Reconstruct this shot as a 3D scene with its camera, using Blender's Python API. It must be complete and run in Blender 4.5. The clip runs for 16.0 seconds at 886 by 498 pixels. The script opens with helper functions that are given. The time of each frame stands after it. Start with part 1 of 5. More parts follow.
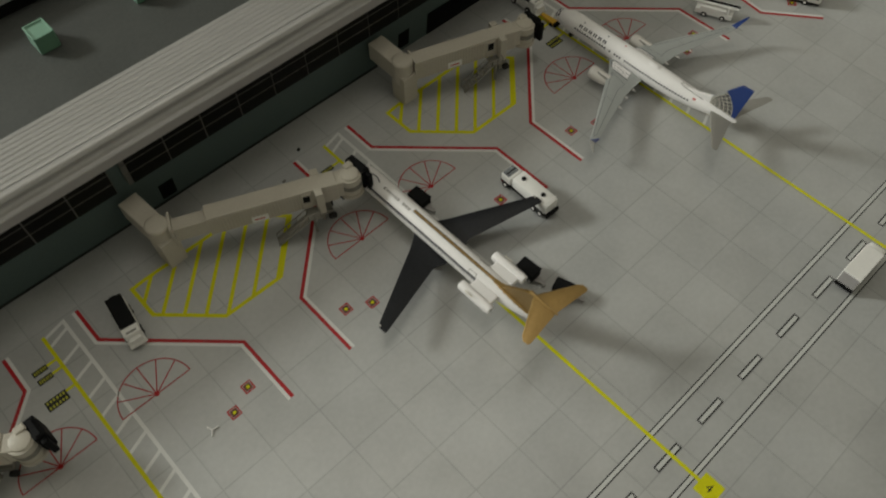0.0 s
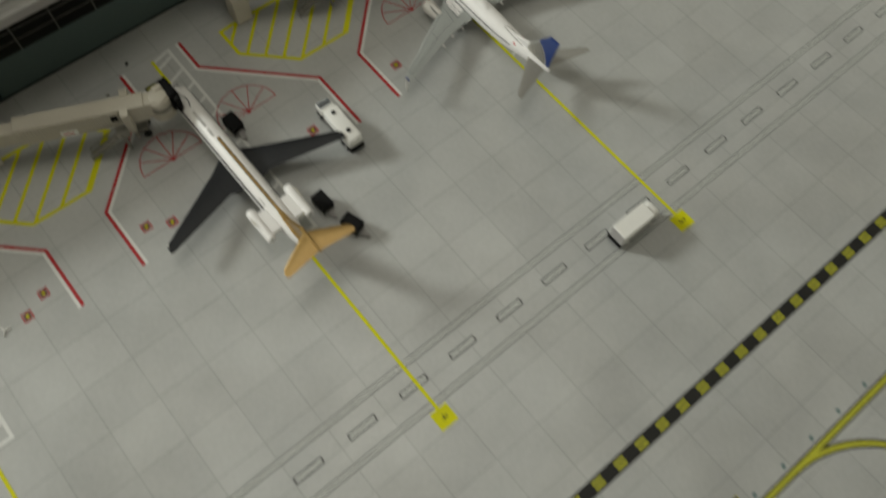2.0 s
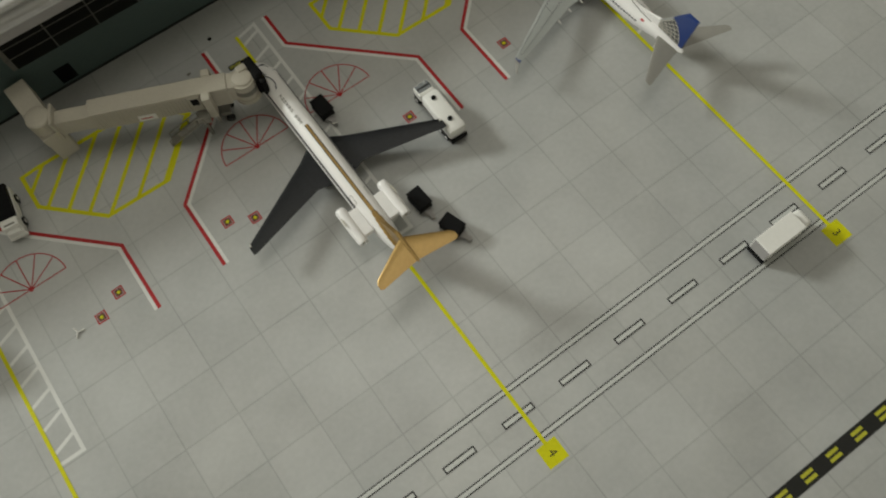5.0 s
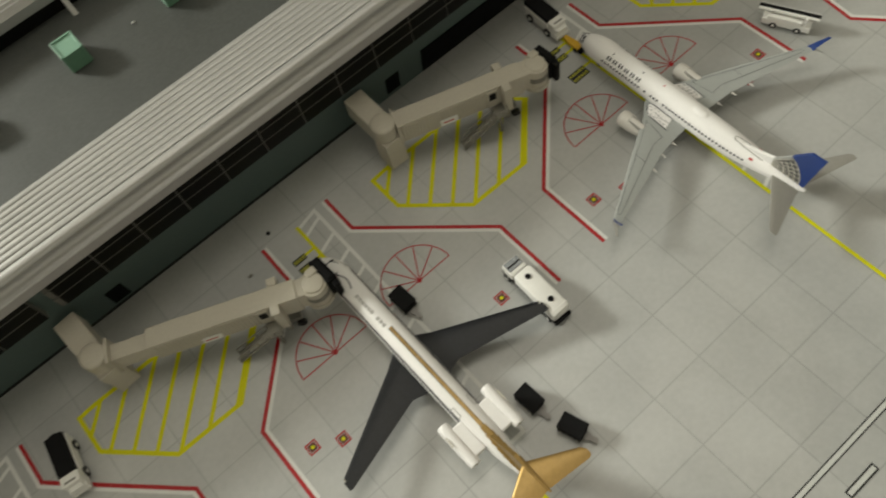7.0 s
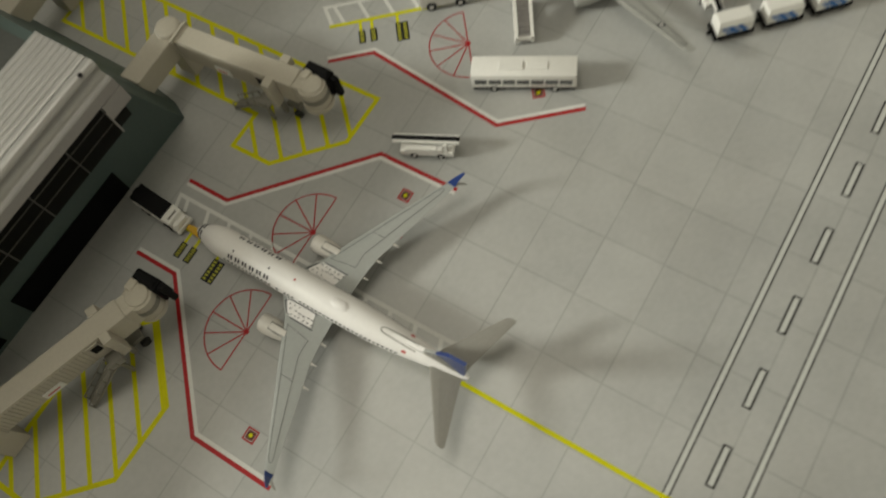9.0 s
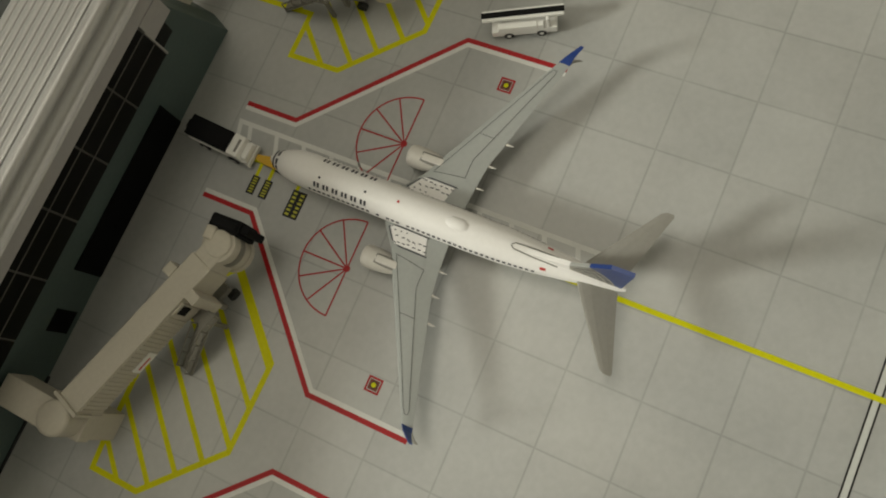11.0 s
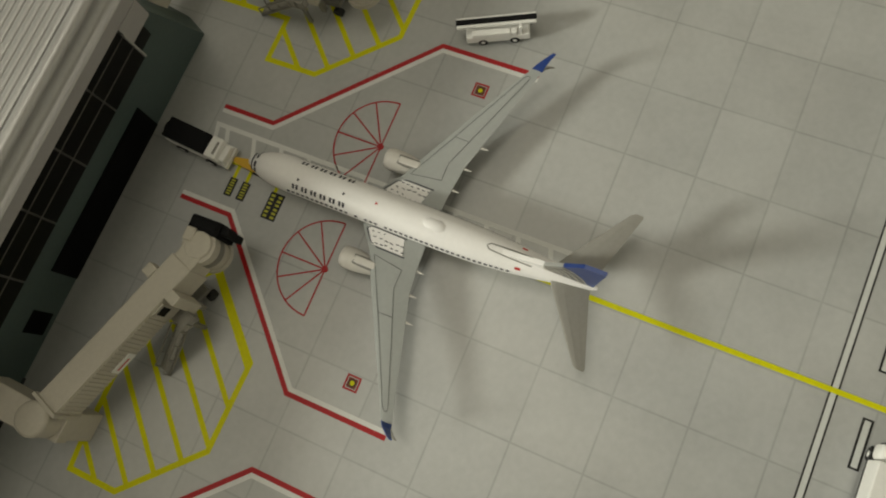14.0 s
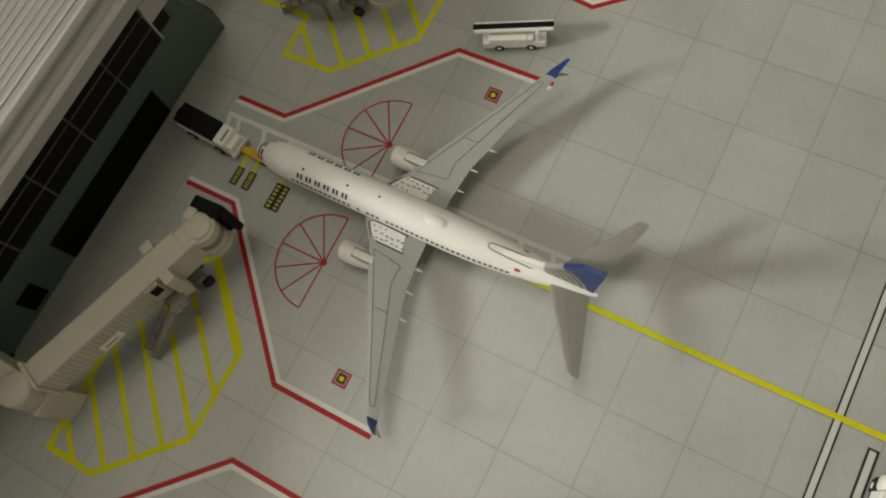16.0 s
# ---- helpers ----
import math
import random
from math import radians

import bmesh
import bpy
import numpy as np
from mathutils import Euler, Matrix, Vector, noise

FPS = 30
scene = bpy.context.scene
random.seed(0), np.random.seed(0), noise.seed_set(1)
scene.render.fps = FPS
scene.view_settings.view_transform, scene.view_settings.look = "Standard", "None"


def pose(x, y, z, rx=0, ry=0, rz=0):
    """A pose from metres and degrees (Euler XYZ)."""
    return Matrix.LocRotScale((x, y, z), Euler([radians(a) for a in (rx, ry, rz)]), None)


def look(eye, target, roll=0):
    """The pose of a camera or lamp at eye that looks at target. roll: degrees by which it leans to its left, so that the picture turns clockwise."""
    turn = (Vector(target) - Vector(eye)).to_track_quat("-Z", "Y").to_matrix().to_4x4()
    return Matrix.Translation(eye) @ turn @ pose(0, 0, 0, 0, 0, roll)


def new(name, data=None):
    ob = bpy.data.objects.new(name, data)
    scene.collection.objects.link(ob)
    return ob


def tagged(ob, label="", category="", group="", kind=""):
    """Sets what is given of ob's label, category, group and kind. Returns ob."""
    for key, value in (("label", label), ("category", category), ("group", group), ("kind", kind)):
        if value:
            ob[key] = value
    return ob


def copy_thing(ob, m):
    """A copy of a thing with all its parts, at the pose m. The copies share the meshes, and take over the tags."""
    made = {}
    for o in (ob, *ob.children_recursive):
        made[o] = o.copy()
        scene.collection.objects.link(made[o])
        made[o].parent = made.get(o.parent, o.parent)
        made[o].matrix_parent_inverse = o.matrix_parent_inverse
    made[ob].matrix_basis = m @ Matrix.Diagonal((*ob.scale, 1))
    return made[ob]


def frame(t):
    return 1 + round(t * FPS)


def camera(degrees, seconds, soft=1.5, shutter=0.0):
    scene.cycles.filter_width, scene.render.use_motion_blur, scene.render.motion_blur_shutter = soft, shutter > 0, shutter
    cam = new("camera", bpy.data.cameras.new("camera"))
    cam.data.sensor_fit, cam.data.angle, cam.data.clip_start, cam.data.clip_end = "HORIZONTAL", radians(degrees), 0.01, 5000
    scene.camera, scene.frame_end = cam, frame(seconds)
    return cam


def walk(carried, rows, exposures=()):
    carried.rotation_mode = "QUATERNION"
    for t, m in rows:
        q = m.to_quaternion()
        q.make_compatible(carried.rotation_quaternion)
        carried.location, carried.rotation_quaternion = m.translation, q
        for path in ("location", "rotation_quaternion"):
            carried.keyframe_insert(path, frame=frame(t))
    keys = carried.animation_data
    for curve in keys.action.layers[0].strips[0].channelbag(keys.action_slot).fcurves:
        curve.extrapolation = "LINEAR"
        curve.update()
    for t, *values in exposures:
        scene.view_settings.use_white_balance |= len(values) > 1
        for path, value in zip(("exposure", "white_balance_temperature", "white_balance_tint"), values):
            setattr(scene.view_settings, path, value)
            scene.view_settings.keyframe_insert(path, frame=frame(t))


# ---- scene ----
EXPOSURES = [(0.0, -0.56, 6500, 11), (0.5, -0.28, 6500, 11), (1.5, 0.0, 6450, 11), (2.0, -0.33, 6450, 10), (2.5, -0.37, 6450, 10), (3.5, -0.24, 6350, 10), (6.0, -0.36, 6650, 10), (6.6, 0.06, 6750, 10), (7.5, 0.01, 6750, 10), (8.5, -0.12, 6800, 10), (16.0, -0.19, 6900, 9)]
# The camera is held in the hand over a model airport; lengths in the tables below are millimetres.
MM = 0.001
cam = camera(59.18, 16.0, soft=1.95, shutter=0.38)
ROWS = [
    (0, -231.36, -118.27, 251.51, 32.518, 0.459, -43.440),
    (0.5, -195.64, -115.31, 273.49, 28.920, 1.651, -42.374),
    (1, -165.96, -138.67, 269.03, 26.893, -0.440, -44.487),
    (1.4, -178.29, -154.24, 237.14, 26.691, -0.411, -38.932),
    (1.5, -172.02, -164.40, 235.78, 26.227, -0.060, -37.964),
    (1.6, -165.21, -168.33, 244.14, 25.061, -0.300, -38.040),
    (1.9, -169.73, -173.90, 277.18, 23.757, -1.738, -39.680),
    (2, -166.78, -163.12, 277.18, 23.757, -1.738, -39.680),
    (2.1, -163.91, -152.63, 277.18, 23.757, -1.738, -39.680),
    (2.5, -165.09, -136.82, 270.20, 25.137, -0.202, -38.448),
    (2.9, -175.77, -143.71, 249.65, 20.397, 3.308, -37.103),
    (3, -173.88, -149.68, 249.65, 20.397, 3.308, -37.103),
    (3.1, -171.97, -155.72, 249.65, 20.397, 3.308, -37.103),
    (3.5, -159.90, -152.60, 250.67, 20.247, 0.644, -40.125),
    (5.8, -157.58, -103.85, 252.18, 21.362, 4.465, -34.119),
    (6, -151.44, -93.47, 255.59, 21.581, 5.242, -34.721),
    (6.5, -151.86, -82.53, 250.62, 24.723, 8.198, -37.294),
    (7, -145.59, -80.62, 236.98, 26.045, 7.498, -41.292),
    (7.5, -124.97, -84.09, 235.21, 25.224, 5.899, -45.336),
    (7.9, -77.79, -95.77, 237.05, 24.502, 6.523, -46.701),
    (8, -56.78, -98.09, 233.35, 24.031, 6.799, -48.180),
    (8.1, -25.34, -97.34, 239.02, 22.675, 6.690, -51.177),
    (8.5, -15.52, -106.89, 245.78, 25.268, 5.855, -56.282),
    (9, -27.65, -86.41, 215.83, 22.001, 8.163, -59.148),
    (9.5, -26.93, -64.86, 192.61, 17.555, 8.554, -63.394),
    (10, -27.92, -47.40, 195.33, 14.860, 10.889, -65.641),
    (10.2, -32.14, -52.74, 187.98, 13.807, 12.007, -66.156),
    (12.3, -31.08, -52.84, 195.19, 14.646, 11.019, -65.512),
    (12.5, -27.47, -50.64, 198.57, 14.584, 10.799, -65.612),
    (13, -37.24, -51.44, 199.37, 14.548, 10.898, -65.949),
    (13.5, -24.60, -55.04, 193.21, 14.020, 9.978, -67.320),
    (14, -34.49, -51.53, 193.54, 14.019, 9.373, -66.690),
    (14.5, -32.72, -46.17, 196.33, 14.715, 10.400, -63.161),
    (15, -34.10, -61.59, 188.16, 15.355, 10.473, -64.642),
    (15.5, -35.14, -55.66, 191.54, 16.280, 10.487, -63.895),
    (16, -42.48, -58.95, 186.56, 18.076, 9.582, -62.508),
]
walk(cam, [(t, pose(x * MM, y * MM, z * MM, rx, ry, rz)) for t, x, y, z, rx, ry, rz in ROWS], EXPOSURES)

# ---- light: a room with one window behind the terminal, a small rooflight, and an added fill lamp on the other side ----
world = bpy.data.worlds.new("room_air")
scene.world = world
world.use_nodes = True
world.node_tree.nodes["Background"].inputs[0].default_value = (0.95, 0.97, 1.0, 1)
world.node_tree.nodes["Background"].inputs[1].default_value = 0.02


def area_lamp(name, eye, target, wide, high, watts, colour):
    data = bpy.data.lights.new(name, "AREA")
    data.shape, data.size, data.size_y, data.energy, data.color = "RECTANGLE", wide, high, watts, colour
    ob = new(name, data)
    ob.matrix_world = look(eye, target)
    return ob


KEY = area_lamp("window_light_near", (-1.81, 2.48, 1.47), (-0.08, -0.02, 0.0), 0.48, 0.48, 90.0, (0.965, 0.995, 0.915))
# Added fill lamp that lifts the shaded sides; no window stands here.
FILL = area_lamp("fill_lamp_side", (0.7, -1.60, 1.30), (0.0, 0.0, 0.0), 1.20, 0.90, 1.3, (1.0, 0.91, 0.70))
# Unseen overhead source, placed and sized for the broad sheen on the apron.
TOP = area_lamp("window_light_high", (0.08, 0.26, 1.83), (0.0, -0.05, 0.0), 0.80, 0.60, 4.4, (1.0, 0.97, 0.85))



# ---- materials ----
def material(name, colour, rough=0.5, metal=0.0, vary=0.08, grain=900.0, stain=60.0, bump=0.0, coat=0.0, island=0.0, spec=0.5):
    m = bpy.data.materials.new(name)
    m.use_nodes = True
    nt = m.node_tree
    b = nt.nodes["Principled BSDF"]
    b.inputs["Roughness"].default_value, b.inputs["Metallic"].default_value = rough, metal
    b.inputs["Specular IOR Level"].default_value = spec
    if coat:
        b.inputs["Coat Weight"].default_value = coat
        b.inputs["Coat Roughness"].default_value = 0.12
    co = nt.nodes.new("ShaderNodeTexCoord")
    fine, broad = nt.nodes.new("ShaderNodeTexNoise"), nt.nodes.new("ShaderNodeTexNoise")
    for n, s in ((fine, grain), (broad, stain)):
        n.inputs["Scale"].default_value = s
        n.inputs["Detail"].default_value = 4
        nt.links.new(co.outputs["Object"], n.inputs["Vector"])
    add = nt.nodes.new("ShaderNodeMath")
    add.operation = "ADD"
    nt.links.new(fine.outputs[0], add.inputs[0])
    nt.links.new(broad.outputs[0], add.inputs[1])
    rng = nt.nodes.new("ShaderNodeMapRange")
    rng.inputs["From Min"].default_value, rng.inputs["From Max"].default_value = 0.6, 1.4
    rng.inputs["To Min"].default_value, rng.inputs["To Max"].default_value = 1 - vary, 1 + vary
    nt.links.new(add.outputs[0], rng.inputs["Value"])
    value = rng.outputs[0]
    if island:
        info = nt.nodes.new("ShaderNodeObjectInfo")
        r2 = nt.nodes.new("ShaderNodeMapRange")
        r2.inputs["To Min"].default_value, r2.inputs["To Max"].default_value = 1 - island, 1 + island
        mul = nt.nodes.new("ShaderNodeMath")
        mul.operation = "MULTIPLY"
        nt.links.new(info.outputs["Random"], r2.inputs["Value"])
        nt.links.new(r2.outputs[0], mul.inputs[0])
        nt.links.new(value, mul.inputs[1])
        value = mul.outputs[0]
    mix = nt.nodes.new("ShaderNodeVectorMath")
    mix.operation = "SCALE"
    mix.inputs[0].default_value = colour
    nt.links.new(value, mix.inputs["Scale"])
    nt.links.new(mix.outputs[0], b.inputs["Base Color"])
    rr = nt.nodes.new("ShaderNodeMapRange")
    rr.inputs["To Min"].default_value, rr.inputs["To Max"].default_value = rough * 0.8, min(1, rough * 1.25)
    nt.links.new(broad.outputs[0], rr.inputs["Value"])
    nt.links.new(rr.outputs[0], b.inputs["Roughness"])
    if bump:
        bp = nt.nodes.new("ShaderNodeBump")
        bp.inputs["Strength"].default_value, bp.inputs["Distance"].default_value = bump, 0.0003
        nt.links.new(fine.outputs[0], bp.inputs["Height"])
        nt.links.new(bp.outputs[0], b.inputs["Normal"])
    return m


SLAB_X, SLAB_Y, SLAB_X0, SLAB_Y0 = 19.6, 18.5, -1.2, 0.0


def apron_material():
    """Printed apron: pale grey slabs with thin dark joints, a tone of its own for each slab, and soft stains."""
    m = bpy.data.materials.new("printed_apron")
    m.use_nodes = True
    nt = m.node_tree
    b = nt.nodes["Principled BSDF"]
    co = nt.nodes.new("ShaderNodeTexCoord")
    sep = nt.nodes.new("ShaderNodeSeparateXYZ")
    nt.links.new(co.outputs["Object"], sep.inputs[0])

    def math_node(op, a, c, clamp=False):
        n = nt.nodes.new("ShaderNodeMath")
        n.operation, n.use_clamp = op, clamp
        for i, v in enumerate((a, c)):
            if isinstance(v, (int, float)):
                n.inputs[i].default_value = v
            elif v is not None:
                nt.links.new(v, n.inputs[i])
        return n.outputs[0]

    def noise_node(scale, detail, src=None):
        n = nt.nodes.new("ShaderNodeTexNoise")
        n.inputs["Scale"].default_value, n.inputs["Detail"].default_value = scale, detail
        nt.links.new(src or co.outputs["Object"], n.inputs["Vector"])
        return n.outputs[0]

    cells, lines = [], []
    for axis, size, start in ((0, SLAB_X, SLAB_X0), (1, SLAB_Y, SLAB_Y0)):
        u = math_node("DIVIDE", math_node("SUBTRACT", sep.outputs[axis], start * MM), size * MM)
        cells.append(math_node("FLOOR", u, 0))
        off = math_node("ABSOLUTE", math_node("SUBTRACT", math_node("FRACT", math_node("ADD", u, 0.5), 0), 0.5), 0)
        dist = math_node("MULTIPLY", off, size)
        near = nt.nodes.new("ShaderNodeMapRange")
        near.inputs["From Min"].default_value, near.inputs["From Max"].default_value = 0.12, 0.34
        near.inputs["To Min"].default_value, near.inputs["To Max"].default_value = 1, 0
        nt.links.new(dist, near.inputs["Value"])
        lines.append(near.outputs[0])
    joint = math_node("MAXIMUM", lines[0], lines[1])
    joint = math_node("MULTIPLY", joint, math_node("ADD", math_node("MULTIPLY", noise_node(70, 2), 0.7), 0.12))
    comb = nt.nodes.new("ShaderNodeCombineXYZ")
    nt.links.new(cells[0], comb.inputs[0])
    nt.links.new(cells[1], comb.inputs[1])
    white = nt.nodes.new("ShaderNodeTexWhiteNoise")
    white.noise_dimensions = "2D"
    nt.links.new(comb.outputs[0], white.inputs["Vector"])
    tone = math_node("MULTIPLY", math_node("SUBTRACT", white.outputs["Value"], 0.5), 0.085)
    blot = math_node("MULTIPLY", math_node("SUBTRACT", noise_node(38, 6), 0.5), 0.46)
    speck = math_node("MULTIPLY", math_node("SUBTRACT", noise_node(520, 7), 0.5), 0.20)
    total = math_node("ADD", math_node("ADD", math_node("ADD", tone, blot), speck), 1.0)
    total = math_node("ADD", total, math_node("MULTIPLY", math_node("SUBTRACT", noise_node(11, 4), 0.5), 0.42))
    total = math_node("SUBTRACT", total, math_node("MULTIPLY", joint, 0.42))
    mix = nt.nodes.new("ShaderNodeVectorMath")
    mix.operation = "SCALE"
    tint = nt.nodes.new("ShaderNodeMix")
    tint.data_type = "RGBA"
    tint.inputs[6].default_value, tint.inputs[7].default_value = (0.402, 0.416, 0.418, 1), (0.415, 0.410, 0.392, 1)
    nt.links.new(noise_node(17, 3), tint.inputs[0])
    nt.links.new(tint.outputs[2], mix.inputs[0])
    nt.links.new(total, mix.inputs["Scale"])
    nt.links.new(mix.outputs[0], b.inputs["Base Color"])
    rr = nt.nodes.new("ShaderNodeMapRange")
    rr.inputs["To Min"].default_value, rr.inputs["To Max"].default_value = 0.30, 0.44
    b.inputs["Specular IOR Level"].default_value = 0.95
    b.inputs["Coat Weight"].default_value, b.inputs["Coat Roughness"].default_value = 0.3, 0.36
    nt.links.new(noise_node(24, 3), rr.inputs["Value"])
    nt.links.new(rr.outputs[0], b.inputs["Roughness"])
    bp = nt.nodes.new("ShaderNodeBump")
    bp.inputs["Strength"].default_value, bp.inputs["Distance"].default_value = 0.10, 0.0004
    nt.links.new(noise_node(16, 3), bp.inputs["Height"])
    nt.links.new(bp.outputs[0], b.inputs["Normal"])
    return m


M_APRON = apron_material()
M_RED = material("red_print", (0.40, 0.014, 0.018), 0.45, vary=0.10, spec=0.3)
M_WHITE_P = material("white_print", (0.70, 0.70, 0.68), 0.45, vary=0.06)
M_YELLOW_P = material("yellow_print", (0.63, 0.61, 0.005), 0.5, vary=0.10, spec=0.2)
M_OLIVE_P = material("olive_yellow_print", (0.46, 0.45, 0.03), 0.45, vary=0.10)
M_BLACK_P = material("black_print", (0.016, 0.016, 0.015), 0.45, vary=0.15, spec=0.3)
M_GREY_P = material("grey_print", (0.56, 0.57, 0.55), 0.45, vary=0.06)
M_TEAL_P = material("teal_print", (0.10, 0.17, 0.17), 0.5, vary=0.10)
M_BROWN_P = material("brown_print", (0.17, 0.05, 0.03), 0.5, vary=0.10, spec=0.3)
M_PLANE = material("white_gloss_paint", (0.84, 0.82, 0.81), 0.42, vary=0.03, coat=0.06)
# Plane white made duller: the shade on the engines is put into the colour.
M_NACELLE = material("shaded_white_paint", (0.64, 0.61, 0.57), 0.45, vary=0.05)
M_PLANE_GREY = material("grey_wing_paint", (0.35, 0.365, 0.355), 0.42, vary=0.06, coat=0.05)
M_STAB = material("grey_tailplane_paint", (0.27, 0.26, 0.235), 0.42, vary=0.08)
M_BLUE = material("blue_gloss_paint", (0.012, 0.042, 0.20), 0.34, vary=0.08, coat=0.2)
M_GOLD = material("gold_paint", (0.37, 0.24, 0.085), 0.38, metal=0.75, vary=0.14, coat=0.1)
M_DARKWING = material("charcoal_wing_paint", (0.009, 0.010, 0.0125), 0.38, vary=0.5, spec=0.30)
M_NAVYGREY = material("silver_grey_paint", (0.40, 0.405, 0.39), 0.34, metal=0.2, vary=0.05)
M_INK = material("dark_ink", (0.02, 0.022, 0.035), 0.4, vary=0.1)
M_LINE = material("grey_panel_line", (0.045, 0.047, 0.045), 0.45, vary=0.15)
M_REDINK = material("red_ink", (0.50, 0.03, 0.03), 0.4, vary=0.1)
M_GREYINK = material("grey_ink", (0.22, 0.21, 0.19), 0.45, vary=0.1)
M_BRONZE = material("bronze_ink", (0.075, 0.072, 0.075), 0.4, vary=0.12)
M_CREAMINK = material("cream_ink", (0.60, 0.57, 0.49), 0.4, vary=0.08)
M_CHROME = material("bare_silver_metal", (0.72, 0.72, 0.70), 0.22, metal=1.0, vary=0.05)
M_BRIDGE = material("cream_plastic", (0.48, 0.445, 0.375), 0.48, vary=0.07, bump=0.08)
# Darker copy of the bridge plastic, with shade put into its colour.
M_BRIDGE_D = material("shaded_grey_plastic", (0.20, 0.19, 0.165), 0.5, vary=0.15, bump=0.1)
M_STAIR = material("dull_metal_stair", (0.24, 0.23, 0.20), 0.4, metal=0.4, vary=0.15)
M_BLACK = material("black_plastic", (0.006, 0.006, 0.0065), 0.65, vary=0.2, spec=0.14)
M_RUBBER = material("black_rubber", (0.015, 0.015, 0.015), 0.7, vary=0.2)
M_WHITE = material("white_plastic", (0.80, 0.79, 0.76), 0.4, vary=0.04)
M_SILVERGLASS = material("silver_windscreen", (0.30, 0.32, 0.34), 0.25, metal=0.5, vary=0.1)
M_BUSGLASS = material("tinted_side_glass", (0.10, 0.105, 0.105), 0.25, vary=0.15)
M_DARKGLASS = material("dark_glass", (0.02, 0.022, 0.024), 0.15, vary=0.2)
M_YELLOW = material("yellow_plastic", (0.62, 0.36, 0.015), 0.45, vary=0.08)
M_TEALPAINT = material("teal_paint", (0.02, 0.22, 0.20), 0.4, vary=0.08)
M_STRIPE = material("blue_stripe", (0.02, 0.16, 0.50), 0.4, vary=0.08)
M_WALL = material("slate_green_paint", (0.063, 0.093, 0.087), 0.55, vary=0.10, bump=0.08)
M_PANE = material("smoked_window", (0.005, 0.005, 0.0045), 0.35, vary=0.3, spec=0.12)
M_PANEL = material("black_panel", (0.004, 0.004, 0.004), 0.7, vary=0.2, spec=0.08)
M_MULLION = material("printed_mullion", (0.10, 0.097, 0.085), 0.5, vary=0.15)
M_ROOF = material("silver_corrugated_paint", (0.45, 0.445, 0.435), 0.38, metal=0.5, vary=0.06)
M_FASCIA = material("pale_grey_fascia", (0.35, 0.335, 0.33), 0.5, vary=0.06)
M_FLAT = material("grey_felt_roof", (0.060, 0.064, 0.060), 0.5, vary=0.22, bump=0.12, stain=25)
M_MINT = material("mint_green_plastic", (0.20, 0.36, 0.27), 0.45, vary=0.08)
# Darker mint for the faces turned from the window: shade as colour.
M_MINT_D = material("shaded_mint_plastic", (0.095, 0.20, 0.13), 0.5, vary=0.12)
M_BASEBLACK = material("black_plinth", (0.012, 0.012, 0.012), 0.6, vary=0.2)
M_ROOMWALL = material("cream_wall_paint", (0.60, 0.585, 0.54), 0.8, vary=0.03, grain=30, stain=2)
M_CARPET = material("brown_carpet", (0.16, 0.13, 0.10), 0.9, vary=0.15, grain=300, stain=3)
M_TABLE = material("table_wood", (0.22, 0.13, 0.07), 0.5, vary=0.2, grain=60, stain=8)


# ---- mesh helpers: all in millimetres ----
def part(name, bm, mat, parent=None, label="", smooth=0.0):
    bmesh.ops.recalc_face_normals(bm, faces=bm.faces)
    bm.transform(Matrix.Scale(MM, 4))
    me = bpy.data.meshes.new(name)
    bm.to_mesh(me)
    bm.free()
    me.materials.append(mat)
    if smooth:
        for p in me.polygons:
            p.use_smooth = True
        me.set_sharp_from_angle(angle=radians(smooth))
    ob = new(name, me)
    if parent:
        ob.parent = parent
    if label:
        ob["label"] = label
    return ob


def share(name, source, parent, x=0.0, y=0.0, z=0.0, rz=0.0):
    ob = new(name, source.data)
    ob.parent = parent
    ob.matrix_basis = pose(x * MM, y * MM, z * MM, 0, 0, rz)
    return ob


def thing(name, label, category, x=0.0, y=0.0, z=0.0, rz=0.0, group="", kind=""):
    ob = new(name)
    ob.empty_display_size = 0.005
    ob.matrix_world = pose(x * MM, y * MM, z * MM, 0, 0, rz)
    return tagged(ob, label, category, group, kind)


def box(bm, x0, x1, y0, y1, z0, z1, bevel=0.0, turn=None):
    m = Matrix.Translation(((x0 + x1) / 2, (y0 + y1) / 2, (z0 + z1) / 2)) @ Matrix.Diagonal((x1 - x0, y1 - y0, z1 - z0, 1))
    got = bmesh.ops.create_cube(bm, size=1, matrix=(turn or Matrix()) @ m)
    if bevel:
        edges = list({e for v in got["verts"] for e in v.link_edges})
        bmesh.ops.bevel(bm, geom=edges, offset=bevel, segments=2, affect="EDGES", profile=0.5)
    return bm


def boxed(*a, **k):
    return box(bmesh.new(), *a, **k)


def prism(bm, poly, z0, z1, turn=None):
    low = [bm.verts.new((x, y, z0)) for x, y in poly]
    top = [bm.verts.new((x, y, z1)) for x, y in poly]
    bm.faces.new(low[::-1])
    bm.faces.new(top)
    for i in range(len(poly)):
        j = (i + 1) % len(poly)
        bm.faces.new((low[i], low[j], top[j], top[i]))
    if turn:
        bmesh.ops.transform(bm, matrix=turn, verts=low + top)
    return bm


def side_prism(bm, poly, x0, x1):
    """A profile in y and z, carried along x."""
    a = [bm.verts.new((x0, y, z)) for y, z in poly]
    b = [bm.verts.new((x1, y, z)) for y, z in poly]
    bm.faces.new(a)
    bm.faces.new(b[::-1])
    for i in range(len(poly)):
        j = (i + 1) % len(poly)
        bm.faces.new((a[i], b[i], b[j], a[j]))
    return bm


